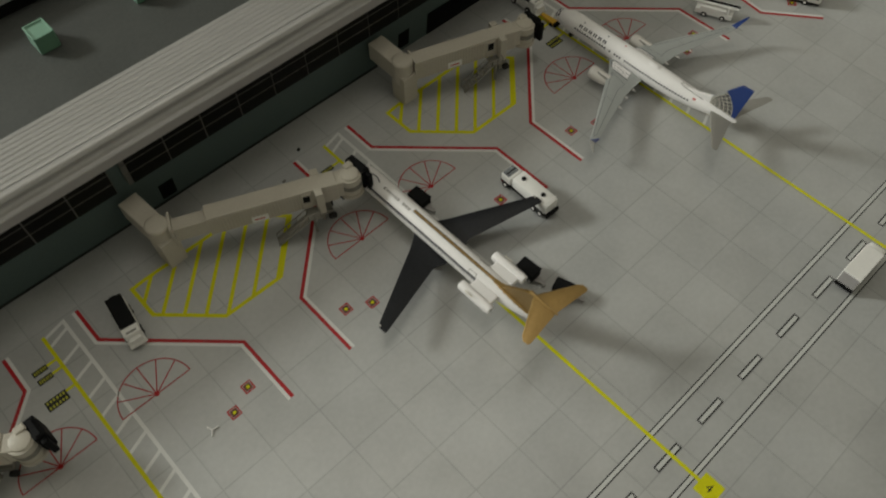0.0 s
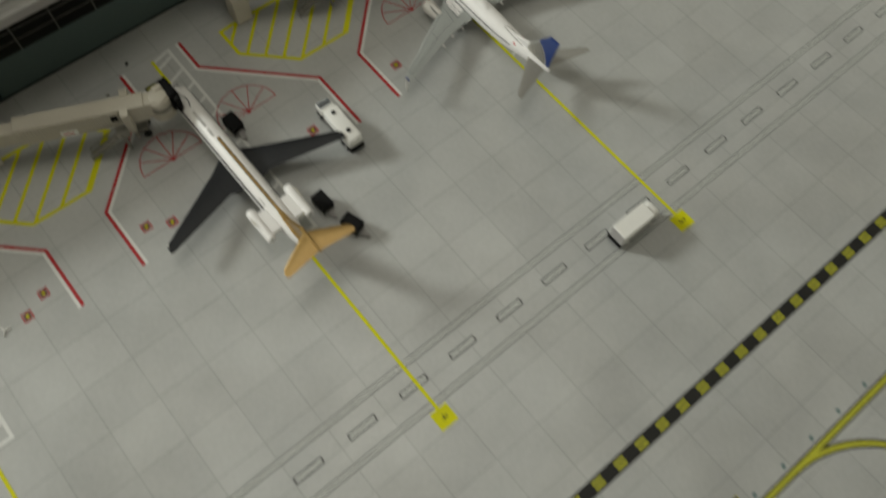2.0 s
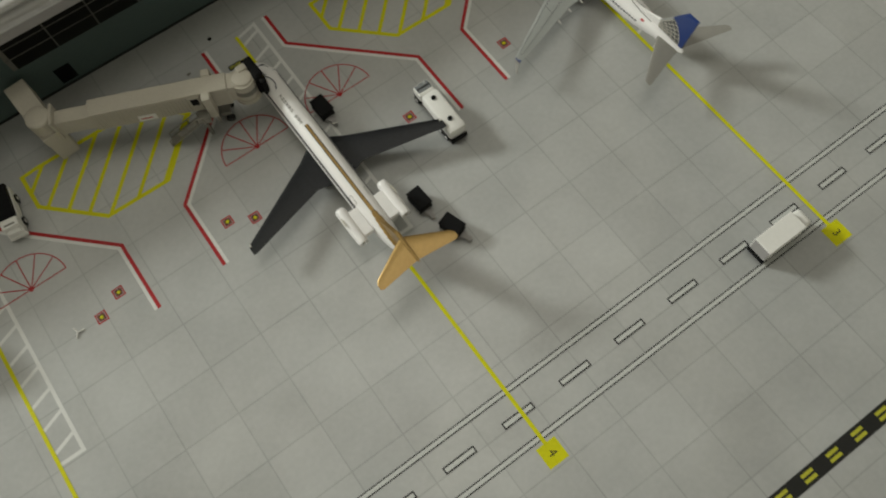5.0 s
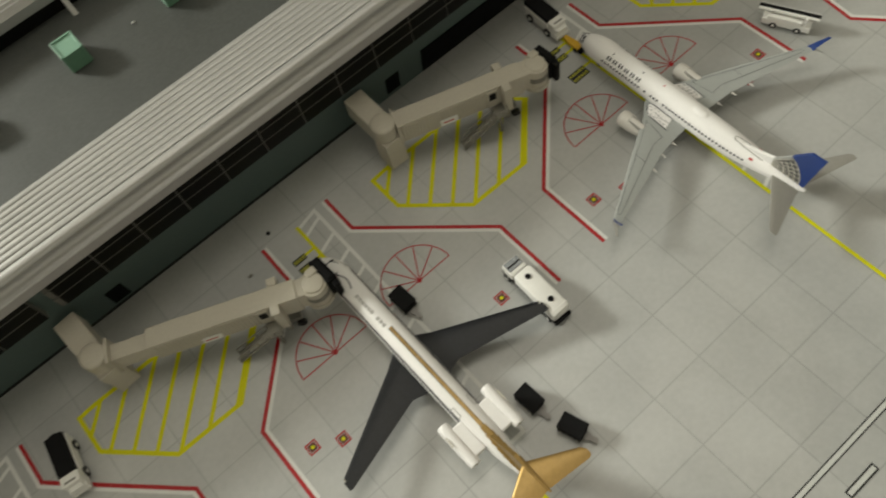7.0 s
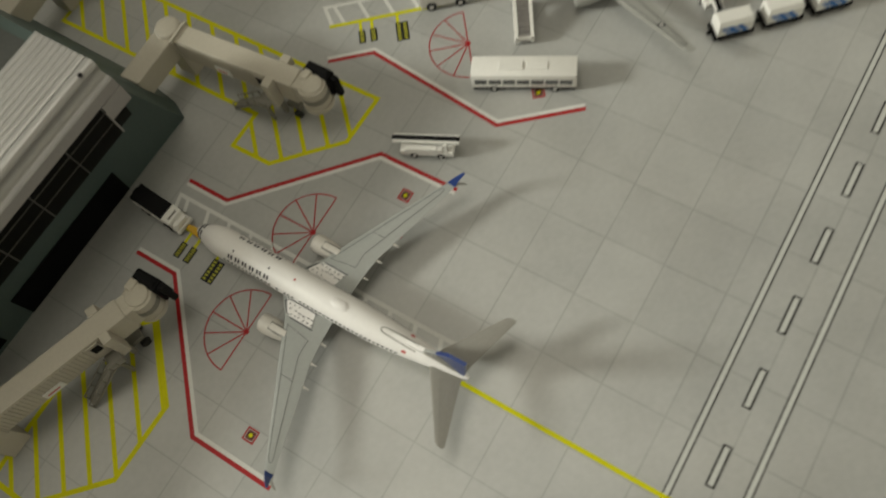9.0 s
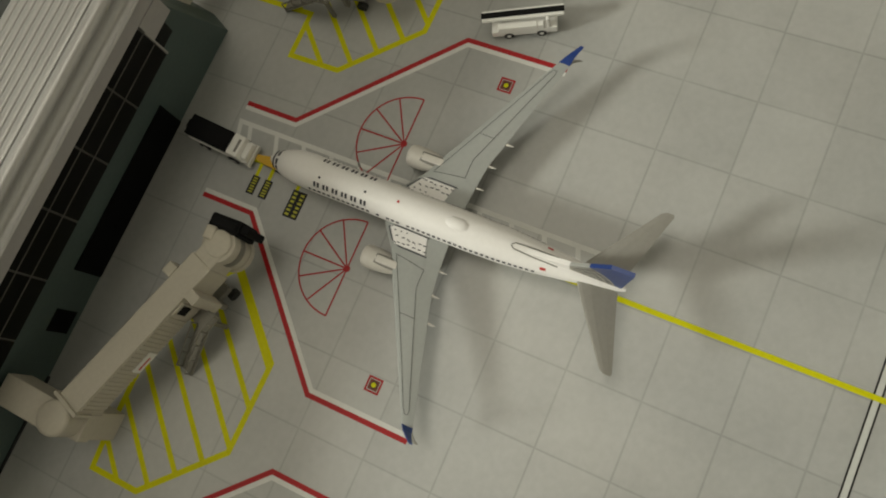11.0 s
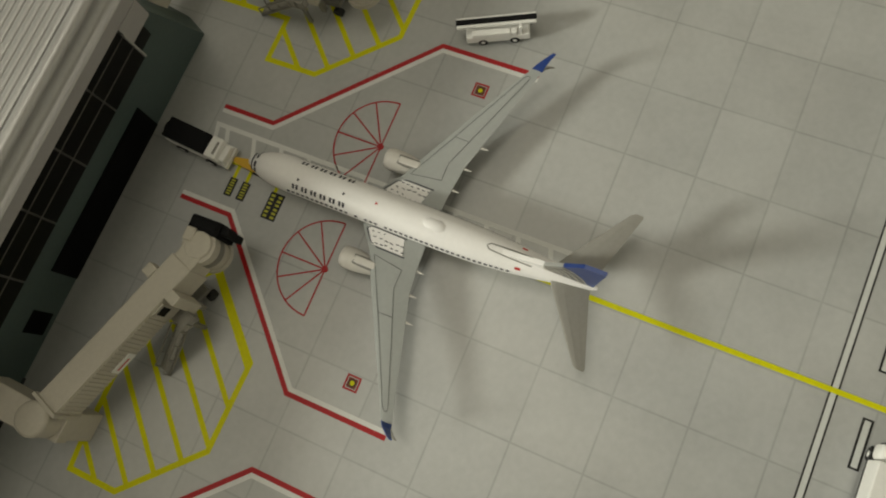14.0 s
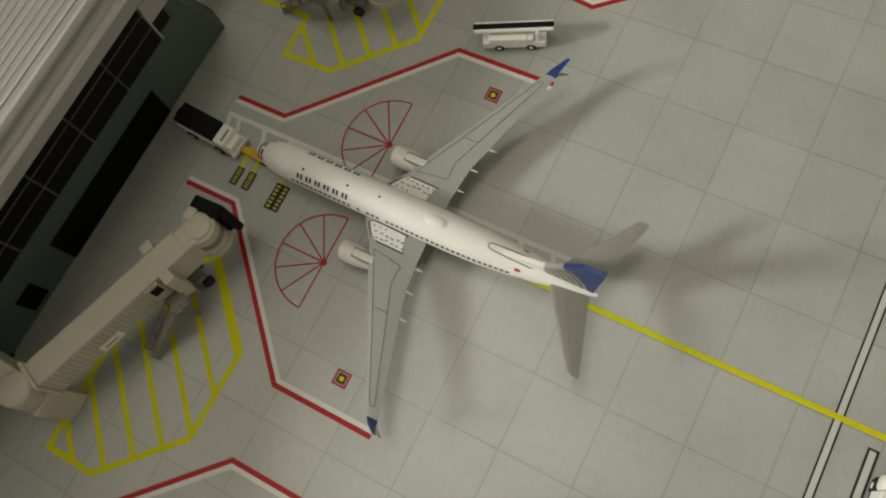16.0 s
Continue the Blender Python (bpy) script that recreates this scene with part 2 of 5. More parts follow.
def rod(bm, p, q, r, n=10, r2=None):
    p, q = Vector(p), Vector(q)
    d = q - p
    m = Matrix.Translation((p + q) / 2) @ d.to_track_quat("Z", "Y").to_matrix().to_4x4()
    bmesh.ops.create_cone(bm, cap_ends=True, segments=n, radius1=r, radius2=r if r2 is None else r2, depth=d.length, matrix=m)
    return bm


def loft(bm, rings, cap=True):
    vs = [[bm.verts.new(p) for p in ring] for ring in rings]
    n = len(vs[0])
    for a, b in zip(vs, vs[1:]):
        for i in range(n):
            bm.faces.new((a[i], a[(i + 1) % n], b[(i + 1) % n], b[i]))
    if cap:
        bm.faces.new(vs[0][::-1])
        bm.faces.new(vs[-1])
    return bm


def ribbon(bm, pts, wide, z, shift=0.0, close=False):
    """A flat printed line along pts, with mitred corners; shift moves it to its left."""
    pts = [Vector(p) for p in pts]
    n, rows = len(pts), []
    for i, p in enumerate(pts):
        prev = pts[i - 1] if i or close else None
        nxt = pts[(i + 1) % n] if i < n - 1 or close else None
        dirs = [(b - a).normalized() for a, b in ((prev, p), (p, nxt)) if a is not None and b is not None]
        norms = [Vector((-d.y, d.x)) for d in dirs]
        mid = sum(norms, Vector((0, 0))).normalized()
        k = 1 / max(0.35, mid.dot(norms[0]))
        rows.append([bm.verts.new((*(p + mid * k * s), z)) for s in (shift - wide / 2, shift + wide / 2)])
    for i in range(n if close else n - 1):
        a, b = rows[i], rows[(i + 1) % n]
        bm.faces.new((a[0], b[0], b[1], a[1]))
    return bm


def flat(bm, poly, z):
    bm.faces.new([bm.verts.new((x, y, z)) for x, y in poly])
    return bm


def rect(bm, x0, x1, y0, y1, z):
    return flat(bm, ((x0, y0), (x1, y0), (x1, y1), (x0, y1)), z)


def lettering(name, text, size, mat, parent, m, label=""):
    data = bpy.data.curves.new(name, "FONT")
    data.body, data.size, data.align_x, data.align_y = text, size * MM, "CENTER", "CENTER"
    tmp = new(name, data)
    me = bpy.data.meshes.new_from_object(tmp.evaluated_get(bpy.context.evaluated_depsgraph_get()))
    bpy.data.objects.remove(tmp)
    bpy.data.curves.remove(data)
    me.materials.clear()
    me.materials.append(mat)
    ob = new(name, me)
    ob.parent = parent
    ob.matrix_basis = m
    if label:
        ob["label"] = label
    return ob


# ---- the room, closed round the table ----
def room():
    x0, x1, y0, y1, z0, z1 = -2600, 2000, -1700, 2700, -760, 1900
    walls = (("wall_north", (x0, x1, y1, y1 + 100)), ("wall_south", (x0, x1, y0 - 100, y0)),
             ("wall_west", (x0 - 100, x0, y0 - 100, y1 + 100)), ("wall_east", (x1, x1 + 100, y0 - 100, y1 + 100)))
    for name, (a, b, c, d) in walls:
        tagged(part(name, boxed(a, b, c, d, z0, z1), M_ROOMWALL), "plain cream painted wall of the room", "wall", kind="structure")
    tagged(part("floor", boxed(x0, x1, y0, y1, z0 - 50, z0), M_CARPET), "brown carpeted floor of the room", "floor", kind="structure")
    tagged(part("ceiling", boxed(x0, x1, y0, y1, z1, z1 + 50), M_ROOMWALL), "plain cream painted ceiling", "ceiling", kind="structure")


room()
table = thing("table", "brown wooden table under the model airport", "table", 0, 0, -760)
part("tabletop", boxed(-700, 600, -420, 420, 734, 759, 3), M_TABLE, table)
for sx in (-640, 540):
    for sy in (-370, 370):
        part("leg", boxed(sx - 30, sx + 30, sy - 30, sy + 30, 0, 733.8, 4), M_TABLE, table)

# ---- the printed apron ----
ground = part("ground", boxed(-640, 540, -380, 400, -0.9, 0.0), M_APRON)
tagged(ground, "pale grey printed airport apron sheet with slab joints", "apron mat", kind="structure")
Z1, Z2, Z3 = 0.04, 0.07, 0.10
STANDS = ((-0.3, 0.0, 0.0, -124.9, "3"), (-123.6, 0.0, 0.0, -124.9, "4"), (-252.2, 0.0, 0.0, -124.9, ""),
          (129.4, 7.9, 38.3, -106.0, "2"), (163.8, 110.0, 62.3, 0.0, ""))


def mark(name, bm, mat, m, label=""):
    ob = part(name, bm, mat, ground, label)
    ob.matrix_basis = m
    return ob


def stand_markings(x, y, rz, box_y, number):
    m = pose(x * MM, y * MM, 0, 0, 0, rz)
    for s in (1, -1):
        line = [(14.3 * s, 72.8), (14.3 * s, 56.7), (51.4 * s, 20.1), (51.4 * s, -8.4)]
        mark("red_boundary_line", ribbon(bmesh.new(), line, 1.35, Z1), M_RED, m)
        mark("white_boundary_line", ribbon(bmesh.new(), line, 1.25, Z1, shift=-1.3 * s), M_WHITE_P, m)
        bm = bmesh.new()
        cx, cy, r = 18.25 * s, 24.5, 13.3
        arc = [(cx + r * math.cos(i * math.pi / 24), cy + r * math.sin(i * math.pi / 24)) for i in range(25)]
        ribbon(bm, arc, 0.42, Z1)
        for k in range(7):
            ribbon(bm, [(cx, cy), (cx + r * math.cos(k * math.pi / 6), cy + r * math.sin(k * math.pi / 6))], 0.42, Z1 + 0.002 * k)
        bmesh.ops.create_circle(bm, cap_ends=True, segments=12, radius=0.9, matrix=Matrix.Translation((cx, cy, Z2)))
        mark("red_fan_marking", bm, M_RED, m)
        for mx, my in ((42.4 * s, 5.1), ((31.2 if number == "3" else 33.6) * s, 0.6)):
            k = m @ pose(mx * MM, my * MM, 0)
            pit = mark("fuel_pit_marking", ribbon(bmesh.new(), ((-1.75, -1.75), (1.75, -1.75), (1.75, 1.75), (-1.75, 1.75)), 0.5, Z1, close=True), M_RED, k)
            part("pit_square", rect(bmesh.new(), -1.3, 1.3, -1.3, 1.3, Z1 + 0.01), M_BROWN_P, pit)
            dot = bmesh.new()
            bmesh.ops.create_circle(dot, cap_ends=True, segments=14, radius=0.66, matrix=Matrix.Translation((0, 0, Z3)))
            part("yellow_dot", dot, M_YELLOW_P, pit)
            ring = bmesh.new()
            bmesh.ops.create_circle(ring, cap_ends=True, segments=14, radius=0.92, matrix=Matrix.Translation((0, 0, Z2)))
            part("dark_ring", ring, M_BLACK_P, pit)
    # ladder beside the lead-in line
    bm = ribbon(bmesh.new(), [(0.6, 70.2), (8.7, 72.2), (8.7, -35.6), (0.6, -35.6)], 1.3, Z1)
    for k in range(13):
        yo = 68.8 - 8.85 * k
        if yo - 3 > -35:
            ribbon(bm, [(0.4, yo - 3.0), (8.4, yo)], 1.25, Z1 - 0.01)
    mark("white_ladder_marking", bm, M_WHITE_P, m)
    mark("yellow_lead_in_line", ribbon(bmesh.new(), [(0, 71.2), (0, box_y + 3)], 1.35, Z2 + 0.015), M_YELLOW_P, m)
    for k, (x0, x1, y0, y1, bars) in enumerate(((-9.6, -4.2, 58.8, 61.2, 1), (-9.6, -4.2, 54.7, 57.2, 1), (-11.7, -3.9, 43.7, 48.1, 2))):
        plate = mark("stop_sign_plate", rect(bmesh.new(), x0, x1, y0, y1, Z2), M_BLACK_P, m)
        bm = bmesh.new()
        rows = bars
        for r in range(rows):
            h = (y1 - y0) / rows
            for c in range(2):
                w = (x1 - x0 - 0.8) / 2
                a = x0 + 0.5 + c * (w + 0.1)
                for s in range(3):
                    rect(bm, a + s * w / 3 + 0.05, a + (s + 0.62) * w / 3, y0 + r * h + 0.55, y0 + (r + 1) * h - 0.5, Z3)
        part("unreadable_lettering", bm, M_OLIVE_P, plate)
        mark("yellow_stop_tick", rect(bmesh.new(), x1, 0, y1 - 1.5, y1 - 0.4, Z1), M_YELLOW_P, m)
    if number:
        k = m @ pose(0, box_y * MM, 0)
        sign = mark("stand_number_box", rect(bmesh.new(), -3.7, 3.7, -3.7, 3.7, Z2 + 0.01), M_YELLOW_P, k)
        lettering("digit", number, 4.2, M_BLACK_P, sign, pose(0, 0, Z3 * MM, 0, 0, -90))


for row in STANDS:
    stand_markings(*row)


def clip_lines(poly, step, start, stop, wide, z, bm):
    """Diagonal bars at 45 degrees across an outline."""
    c = start
    while c <= stop:
        hits = []
        for (ax, ay), (bx, by) in zip(poly, poly[1:] + poly[:1]):
            fa, fb = ax - ay - c, bx - by - c
            if fa * fb < 0:
                t = fa / (fa - fb)
                hits.append((ax + t * (bx - ax), ay + t * (by - ay)))
        hits.sort()
        for k in range(0, len(hits) - 1, 2):
            ribbon(bm, hits[k:k + 2], wide, z)
        c += step
    return bm


HATCH = [(-92.0, 66.4), (-92.0, 51.9), (-73.0, 33.1), (-48.6, 32.6), (-29.2, 52.3), (-42.5, 66.6), (-86.0, 66.8)]


def hatching(x, poly, start, stop):
    bm = ribbon(bmesh.new(), poly, 1.6, Z1, close=True)
    clip_lines(poly, 11.25, start, stop, 1.5, Z1 - 0.01, bm)
    return mark("yellow_hatching", bm, M_YELLOW_P, pose(x * MM, 0, 0))


hatching(0, HATCH, -150.2, -80)
hatching(-126.3, HATCH, -150.2, -80)
hatching(-253.0, HATCH, -150.2, -80)
hatching(0, [(31.3, 67.2), (31.4, 51.8), (49.8, 32.8), (68.0, 32.3), (68.5, 160.0), (44.8, 160.0), (44.8, 67.2)], -104.4, 30)

# service road along the outer edge
bm = bmesh.new()
core = bmesh.new()
turn = [(202.5 + 17 * math.cos(a), -84.0 + 17 * math.sin(a)) for a in (radians(-90 + 7.5 * i) for i in range(13))]
edge_top = [(-640, -101.0)] + turn + [(219.5, 60)]
ribbon(bm, edge_top, 2.15, Z1)
ribbon(core, edge_top, 1.3, Z2)
ribbon(bm, [(-640, -118.9), (540, -118.9)], 2.15, Z1)
ribbon(core, [(-640, -118.9), (540, -118.9)], 1.3, Z2)
mark("road_edge_line", bm, M_BLACK_P, pose(0, 0, 0))
mark("road_edge_line_core", core, M_GREY_P, pose(0, 0, 0))
for k in range(26):
    dash = mark("road_dash", rect(bmesh.new(), -6.0, 6.0, -1.25, 1.25, Z1), M_BLACK_P, pose((-171.3 + 23.1 * (k - 8)) * MM, -109.6 * MM, 0))
    part("dash_core", rect(bmesh.new(), -5.5, 5.5, -0.7, 0.7, Z1 + 0.012), M_GREY_P, dash)
mark("striped_boundary_band", rect(bmesh.new(), -640, 540, -178.9, -173.6, Z1), M_BLACK_P, pose(0, 0, 0))
for k in range(60):
    bm = bmesh.new()
    for s in (-0.95, 0.95):
        rect(bm, -2.3, 2.3, s - 0.55, s + 0.55, Z2)
    mark("yellow_band_dash", bm, M_OLIVE_P, pose((-107.5 + 10.6 * (k - 25)) * MM, -176.25 * MM, 0))
for name, wide, z, mat in (("taxiway_line_border", 3.2, Z1, M_BLACK_P), ("taxiway_line", 1.7, Z2, M_OLIVE_P)):
    mark(name, ribbon(bmesh.new(), [(-640, -217.3), (540, -217.3)], wide, z), mat, pose(0, 0, 0))
    curve = [(-42 + 46 * math.sin(a), -217.3 - 46 * (1 - math.cos(a))) for a in (radians(6 * i) for i in range(16))]
    mark(name, ribbon(bmesh.new(), curve, wide, z + 0.004), mat, pose(0, 0, 0))
for k in range(22):
    bm = bmesh.new()
    bmesh.ops.create_circle(bm, cap_ends=True, segments=12, radius=0.9, matrix=Matrix.Translation((0, 0, Z1)))
    mark("taxiway_light_dot", bm, M_TEAL_P, pose((-57.9 + 15.3 * (k - 10)) * MM, -213.6 * MM, 0))
sign = mark("taxiway_sign_plate", rect(bmesh.new(), -2.6, 2.6, -2.1, 2.1, Z1), M_OLIVE_P, pose(-65.4 * MM, -211.6 * MM, 0))
part("sign_black_field", rect(bmesh.new(), -2.3, 2.3, -1.8, 1.8, Z2), M_BLACK_P, sign)
lettering("letter", "A", 3.6, M_OLIVE_P, sign, pose(0, 0, Z3 * MM, 0, 0, -90))

# ---- the terminal ----
terminal = thing("terminal_building", "slate-green model terminal with silver corrugated roof and dark window band", "terminal", 0, -2.4, 0, -0.7)


def terminal_parts():
    XW, XE = -620.0, 20.0
    # the battered wall: its foot line and its upper edge
    foot = [(XW, 92.4), (31.2, 92.4), (34.6, 99.5), (37.2, 116.0), (38.5, 240.0), (XW, 240.0)]
    head = [(XW, 88.0), (19.5, 88.0), (21.8, 95.0), (22.6, 112.0), (23.0, 240.0), (XW, 240.0)]
    bm = bmesh.new()
    low = [bm.verts.new((x, y, 0.0)) for x, y in foot]
    top = [bm.verts.new((x, y, 38.0)) for x, y in head]
    bm.faces.new(low[::-1])
    bm.faces.new(top)
    for i in range(6):
        j = (i + 1) % 6
        bm.faces.new((low[i], low[j], top[j], top[i]))
    part("wall", bm, M_WALL, terminal)
    part("plinth", boxed(XW, -78.0, 91.8, 92.6, 0.0, 0.8), M_BASEBLACK, terminal, "thin black plinth line")
    # wall line at height z
    def wall_y(z):
        return 92.4 - 4.4 * (z - 1) / 37
    # black service opening and small doors
    def plate(name, x0, x1, z0, z1, mat, out):
        side_y0, side_y1 = wall_y(z0) - out, wall_y(z1) - out
        poly = [(side_y0, z0), (side_y1, z1), (side_y1 + 1.5, z1), (side_y0 + 1.5, z0)]
        return part(name, side_prism(bmesh.new(), poly, x0, x1), mat, terminal)
    plate("service_opening", -48.2, 0.8, 0.4, 13.0, M_PANEL, 0.6)
    for x in (-65.6, -188.6, -313.0):
        plate("service_door", x, x + 6.4, 2.0, 11.5, M_PANEL, 0.12)
    # window band: smoked panes in three rows between thin mullions
    Y = 86.6
    fronts = ((-198.0, 11.6), (-406.0, -203.0), (-614.0, -411.0))
    rows = ((25.4, 5.45), (31.1, 4.75), (36.1, 2.2))
    full = {}
    for x0, x1 in fronts:
        part("window_band_frame", side_prism(bmesh.new(), [(Y, 25.2), (Y, 38.4), (Y + 4, 38.4), (Y + 4, 25.2)], x0, x1), M_MULLION, terminal)
        for k in range(int((x1 - x0) // 16.0) + 1):
            xa, xb = max(x1 - 16.0 * (k + 1), x0), x1 - 16.0 * k
            if xb - xa < 2:
                continue
            for z0, h in rows:
                gap = 0.26 if h > 2 else 0.0
                key = (h, round(xb - xa, 1))
                if key in full:
                    share("pane", full[key], terminal, xa, Y - 0.15, z0)
                else:
                    full[key] = part("pane", boxed(gap, xb - xa - gap, -0.3, 0.3, 0, h, 0.08), M_PANE, terminal)
                    full[key].matrix_basis = pose(xa * MM, (Y - 0.15) * MM, z0 * MM)
    for x0, x1 in fronts:
        for z0 in (30.85, 35.85):
            part("mullion_bar", boxed(x0, x1, Y - 0.62, Y - 0.40, z0, z0 + 0.22), M_MULLION, terminal)
    plate("window_end_panel", 12.2, 17.8, 25.4, 32.2, M_PANE, 1.6)
    part("mullion_bar", boxed(11.6, 12.1, Y - 0.7, Y + 0.4, 25.4, 36.0), M_FASCIA, terminal)
    # fascia and silver roof band: a bead, a hollow, a rounded shoulder, then nine round ribs
    part("fascia", side_prism(bmesh.new(), [(86.1, 38.4), (86.0, 42.7), (88.6, 42.9), (88.6, 38.4)], XW, XE + 0.4), M_FASCIA, terminal)
    part("fascia_end", side_prism(bmesh.new(), [(85.9, 31.8), (85.8, 38.5), (88.6, 38.5), (88.6, 31.8)], 12.0, XE + 0.6), M_FASCIA, terminal)
    prof = [(86.0, 42.7), (85.3, 42.9), (85.1, 43.3), (85.4, 43.7), (86.3, 43.8), (87.4, 44.3), (88.1, 45.4), (88.0, 46.6), (87.4, 47.6), (86.9, 48.4), (87.0, 49.3), (87.6, 49.9), (88.5, 50.25), (89.5, 50.3), (90.3, 50.0), (90.8, 49.4)]
    pitch, n = 2.28, 9
    for k in range(n):
        for u in (0.06, 0.2, 0.36, 0.5, 0.64, 0.8, 0.94, 1.0):
            prof.append((90.8 + pitch * (k + u), 49.7 + 0.50 * abs(math.sin(math.pi * u)) ** 0.42))
    prof += [(111.6, 49.2), (111.6, 35.9), (88.4, 35.9), (88.4, 42.7)]
    part("roof_band", side_prism(bmesh.new(), prof, XW, XE), M_ROOF, terminal, "silver corrugated roof band", smooth=40)
    part("flat_roof", boxed(XW, XE - 1, 111.4, 239.5, 36.0, 38.25), M_FLAT, terminal, "flat grey felt roof")
    back = [(184.6, 36.0), (184.6, 44.0), (183.0, 44.2), (183.0, 48.0), (185.1, 50.0)]
    y = 186.6
    while y < 206:
        back += [(y, 49.35), (y + 0.45, 49.35), (y + 1.0, 50.25), (y + 1.7, 50.25)]
        y += 2.2
    back += [(213.0, 49.4), (213.0, 36.0)]
    part("roof_band", side_prism(bmesh.new(), back, XW, XE), M_ROOF, terminal, "silver corrugated roof band on the far side")
    part("far_window_band", boxed(XW, XE, 184.1, 184.5, 36.0, 44.0), M_PANE, terminal)
    part("roof_strut", side_prism(bmesh.new(), [(177.7, 38.3), (183.7, 44.0), (184.0, 42.0), (179.7, 38.3)], -136.6, -134.6), M_ROOF, terminal)
    # taller rear storey at the east end, out of view, added to shade the apron
    part("unseen_rear_storey", boxed(-90.0, 6.0, 213.2, 330.0, 38.3, 88.0, 0.6), M_WALL, terminal)
    part("unseen_rear_wall", boxed(-90.0, 6.0, 240.2, 330.0, 0.0, 38.2, 0.3), M_WALL, terminal)
    bm = rod(bmesh.new(), (14.6, 88.2, 48.6), (14.6, 87.5, 50.25), 1.0, 12)
    part("roof_vent", bm, M_FASCIA, terminal)
    part("vent_hole", rod(bmesh.new(), (14.6, 87.52, 50.2), (14.6, 87.44, 50.4), 0.68, 12), M_BLACK, terminal)


terminal_parts()


def roof_unit(x, y):
    ob = thing("roof_air_conditioner", "mint-green plastic air conditioning unit on the flat roof", "roof unit", x, y, 38.3, group="roof units")
    part("housing", boxed(-4.1, 4.1, -4.7, 4.7, 0, 7.2, 0.3), M_MINT, ob)
    # Plain plates in the darker mint paint the shade of these two sides.
    part("shaded_face", boxed(-3.9, 3.9, -4.9, -4.65, 0.2, 7.5), M_MINT_D, ob, "plain side face with its shade put into a darker green")
    part("shaded_face", boxed(4.05, 4.3, -4.5, 4.5, 0.2, 6.4), M_MINT_D, ob, "plain side face with its shade put into a darker green")
    for x0, x1, y0, y1 in ((-4.2, -3.5, -4.7, 4.8), (-3.5, 4.2, 4.1, 4.8), (3.5, 4.2, -4.7, 4.1)):
        part("lid_edge", boxed(x0, x1, y0, y1, 7.1, 7.8, 0.1), M_MINT, ob, "raised pale edge")
    return ob


unit = roof_unit(-143.6, 157.8)
for x, y in ((-186.0, 158.2), (-103.4, 157.4), (-231.0, 158.6), (-277.5, 158.8)):
    copy_thing(unit, pose(x * MM, y * MM, 38.3 * MM))


def roof_pod():
    ob = thing("roof_skylight", "dark grey rounded rooflight with a black rim", "skylight", -61.5, 144.3, 38.3, 4)
    shape = lambda k: [(x * k, y * k) for x, y in ((-15, 12), (-13.5, -6), (-10, -9), (6, -9), (12, -6.5), (16, -1), (17.5, 6), (17.0, 12))]
    part("rim", prism(bmesh.new(), shape(1.0), 0, 1.4), M_BLACK, ob)
    part("cover", loft(bmesh.new(), [[(x, y, 1.4) for x, y in shape(0.97)], [(x, y, 3.6) for x, y in shape(0.90)], [(x, y, 4.4) for x, y in shape(0.80)]]), M_FLAT, ob, smooth=25)


roof_pod()


# ---- aircraft: nose at the origin, tail towards -y ----
class Body:
    """A round fuselage: stations of (distance from the nose, half width, half height, middle height)."""

    def __init__(self, rows):
        self.rows = rows

    def at(self, s):
        r = self.rows
        for a, b in zip(r, r[1:]):
            if s <= b[0]:
                t = (s - a[0]) / (b[0] - a[0])
                t = max(0, t)
                return [a[i] + t * (b[i] - a[i]) for i in (1, 2, 3)]
        return list(r[-1][1:])

    def point(self, s, deg, out=0.0):
        w, h, z = self.at(s)
        a = radians(deg)
        return ((w + out) * math.cos(a), -s, z + (h + out) * math.sin(a))

    def mesh(self, n=28):
        rings = [[self.point(s, 360 * i / n) for i in range(n)] for s, *_ in self.rows]
        return loft(bmesh.new(), rings)

    def patch(self, bm, s0, s1, a0, a1, out=0.05, ns=1, na=3):
        """A print on the skin between two stations and two angles."""
        g = [[bm.verts.new(self.point(s0 + (s1 - s0) * i / ns, a0 + (a1 - a0) * j / na, out)) for j in range(na + 1)] for i in range(ns + 1)]
        for i in range(ns):
            for j in range(na):
                bm.faces.new((g[i][j], g[i + 1][j], g[i + 1][j + 1], g[i][j + 1]))
        return bm

    def line(self, bm, pts, wide, out=0.06):
        """A thin printed line through (station, angle) points."""
        p3 = [Vector(self.point(s, a, out)) for s, a in pts]
        for (p, q), (s, a) in zip(zip(p3, p3[1:]), pts):
            nrm = Vector((math.cos(radians(a)), 0, math.sin(radians(a))))
            side = (q - p).normalized().cross(nrm) * wide / 2
            bm.faces.new([bm.verts.new(v) for v in (p - side, q - side, q + side, p + side)])
        return bm


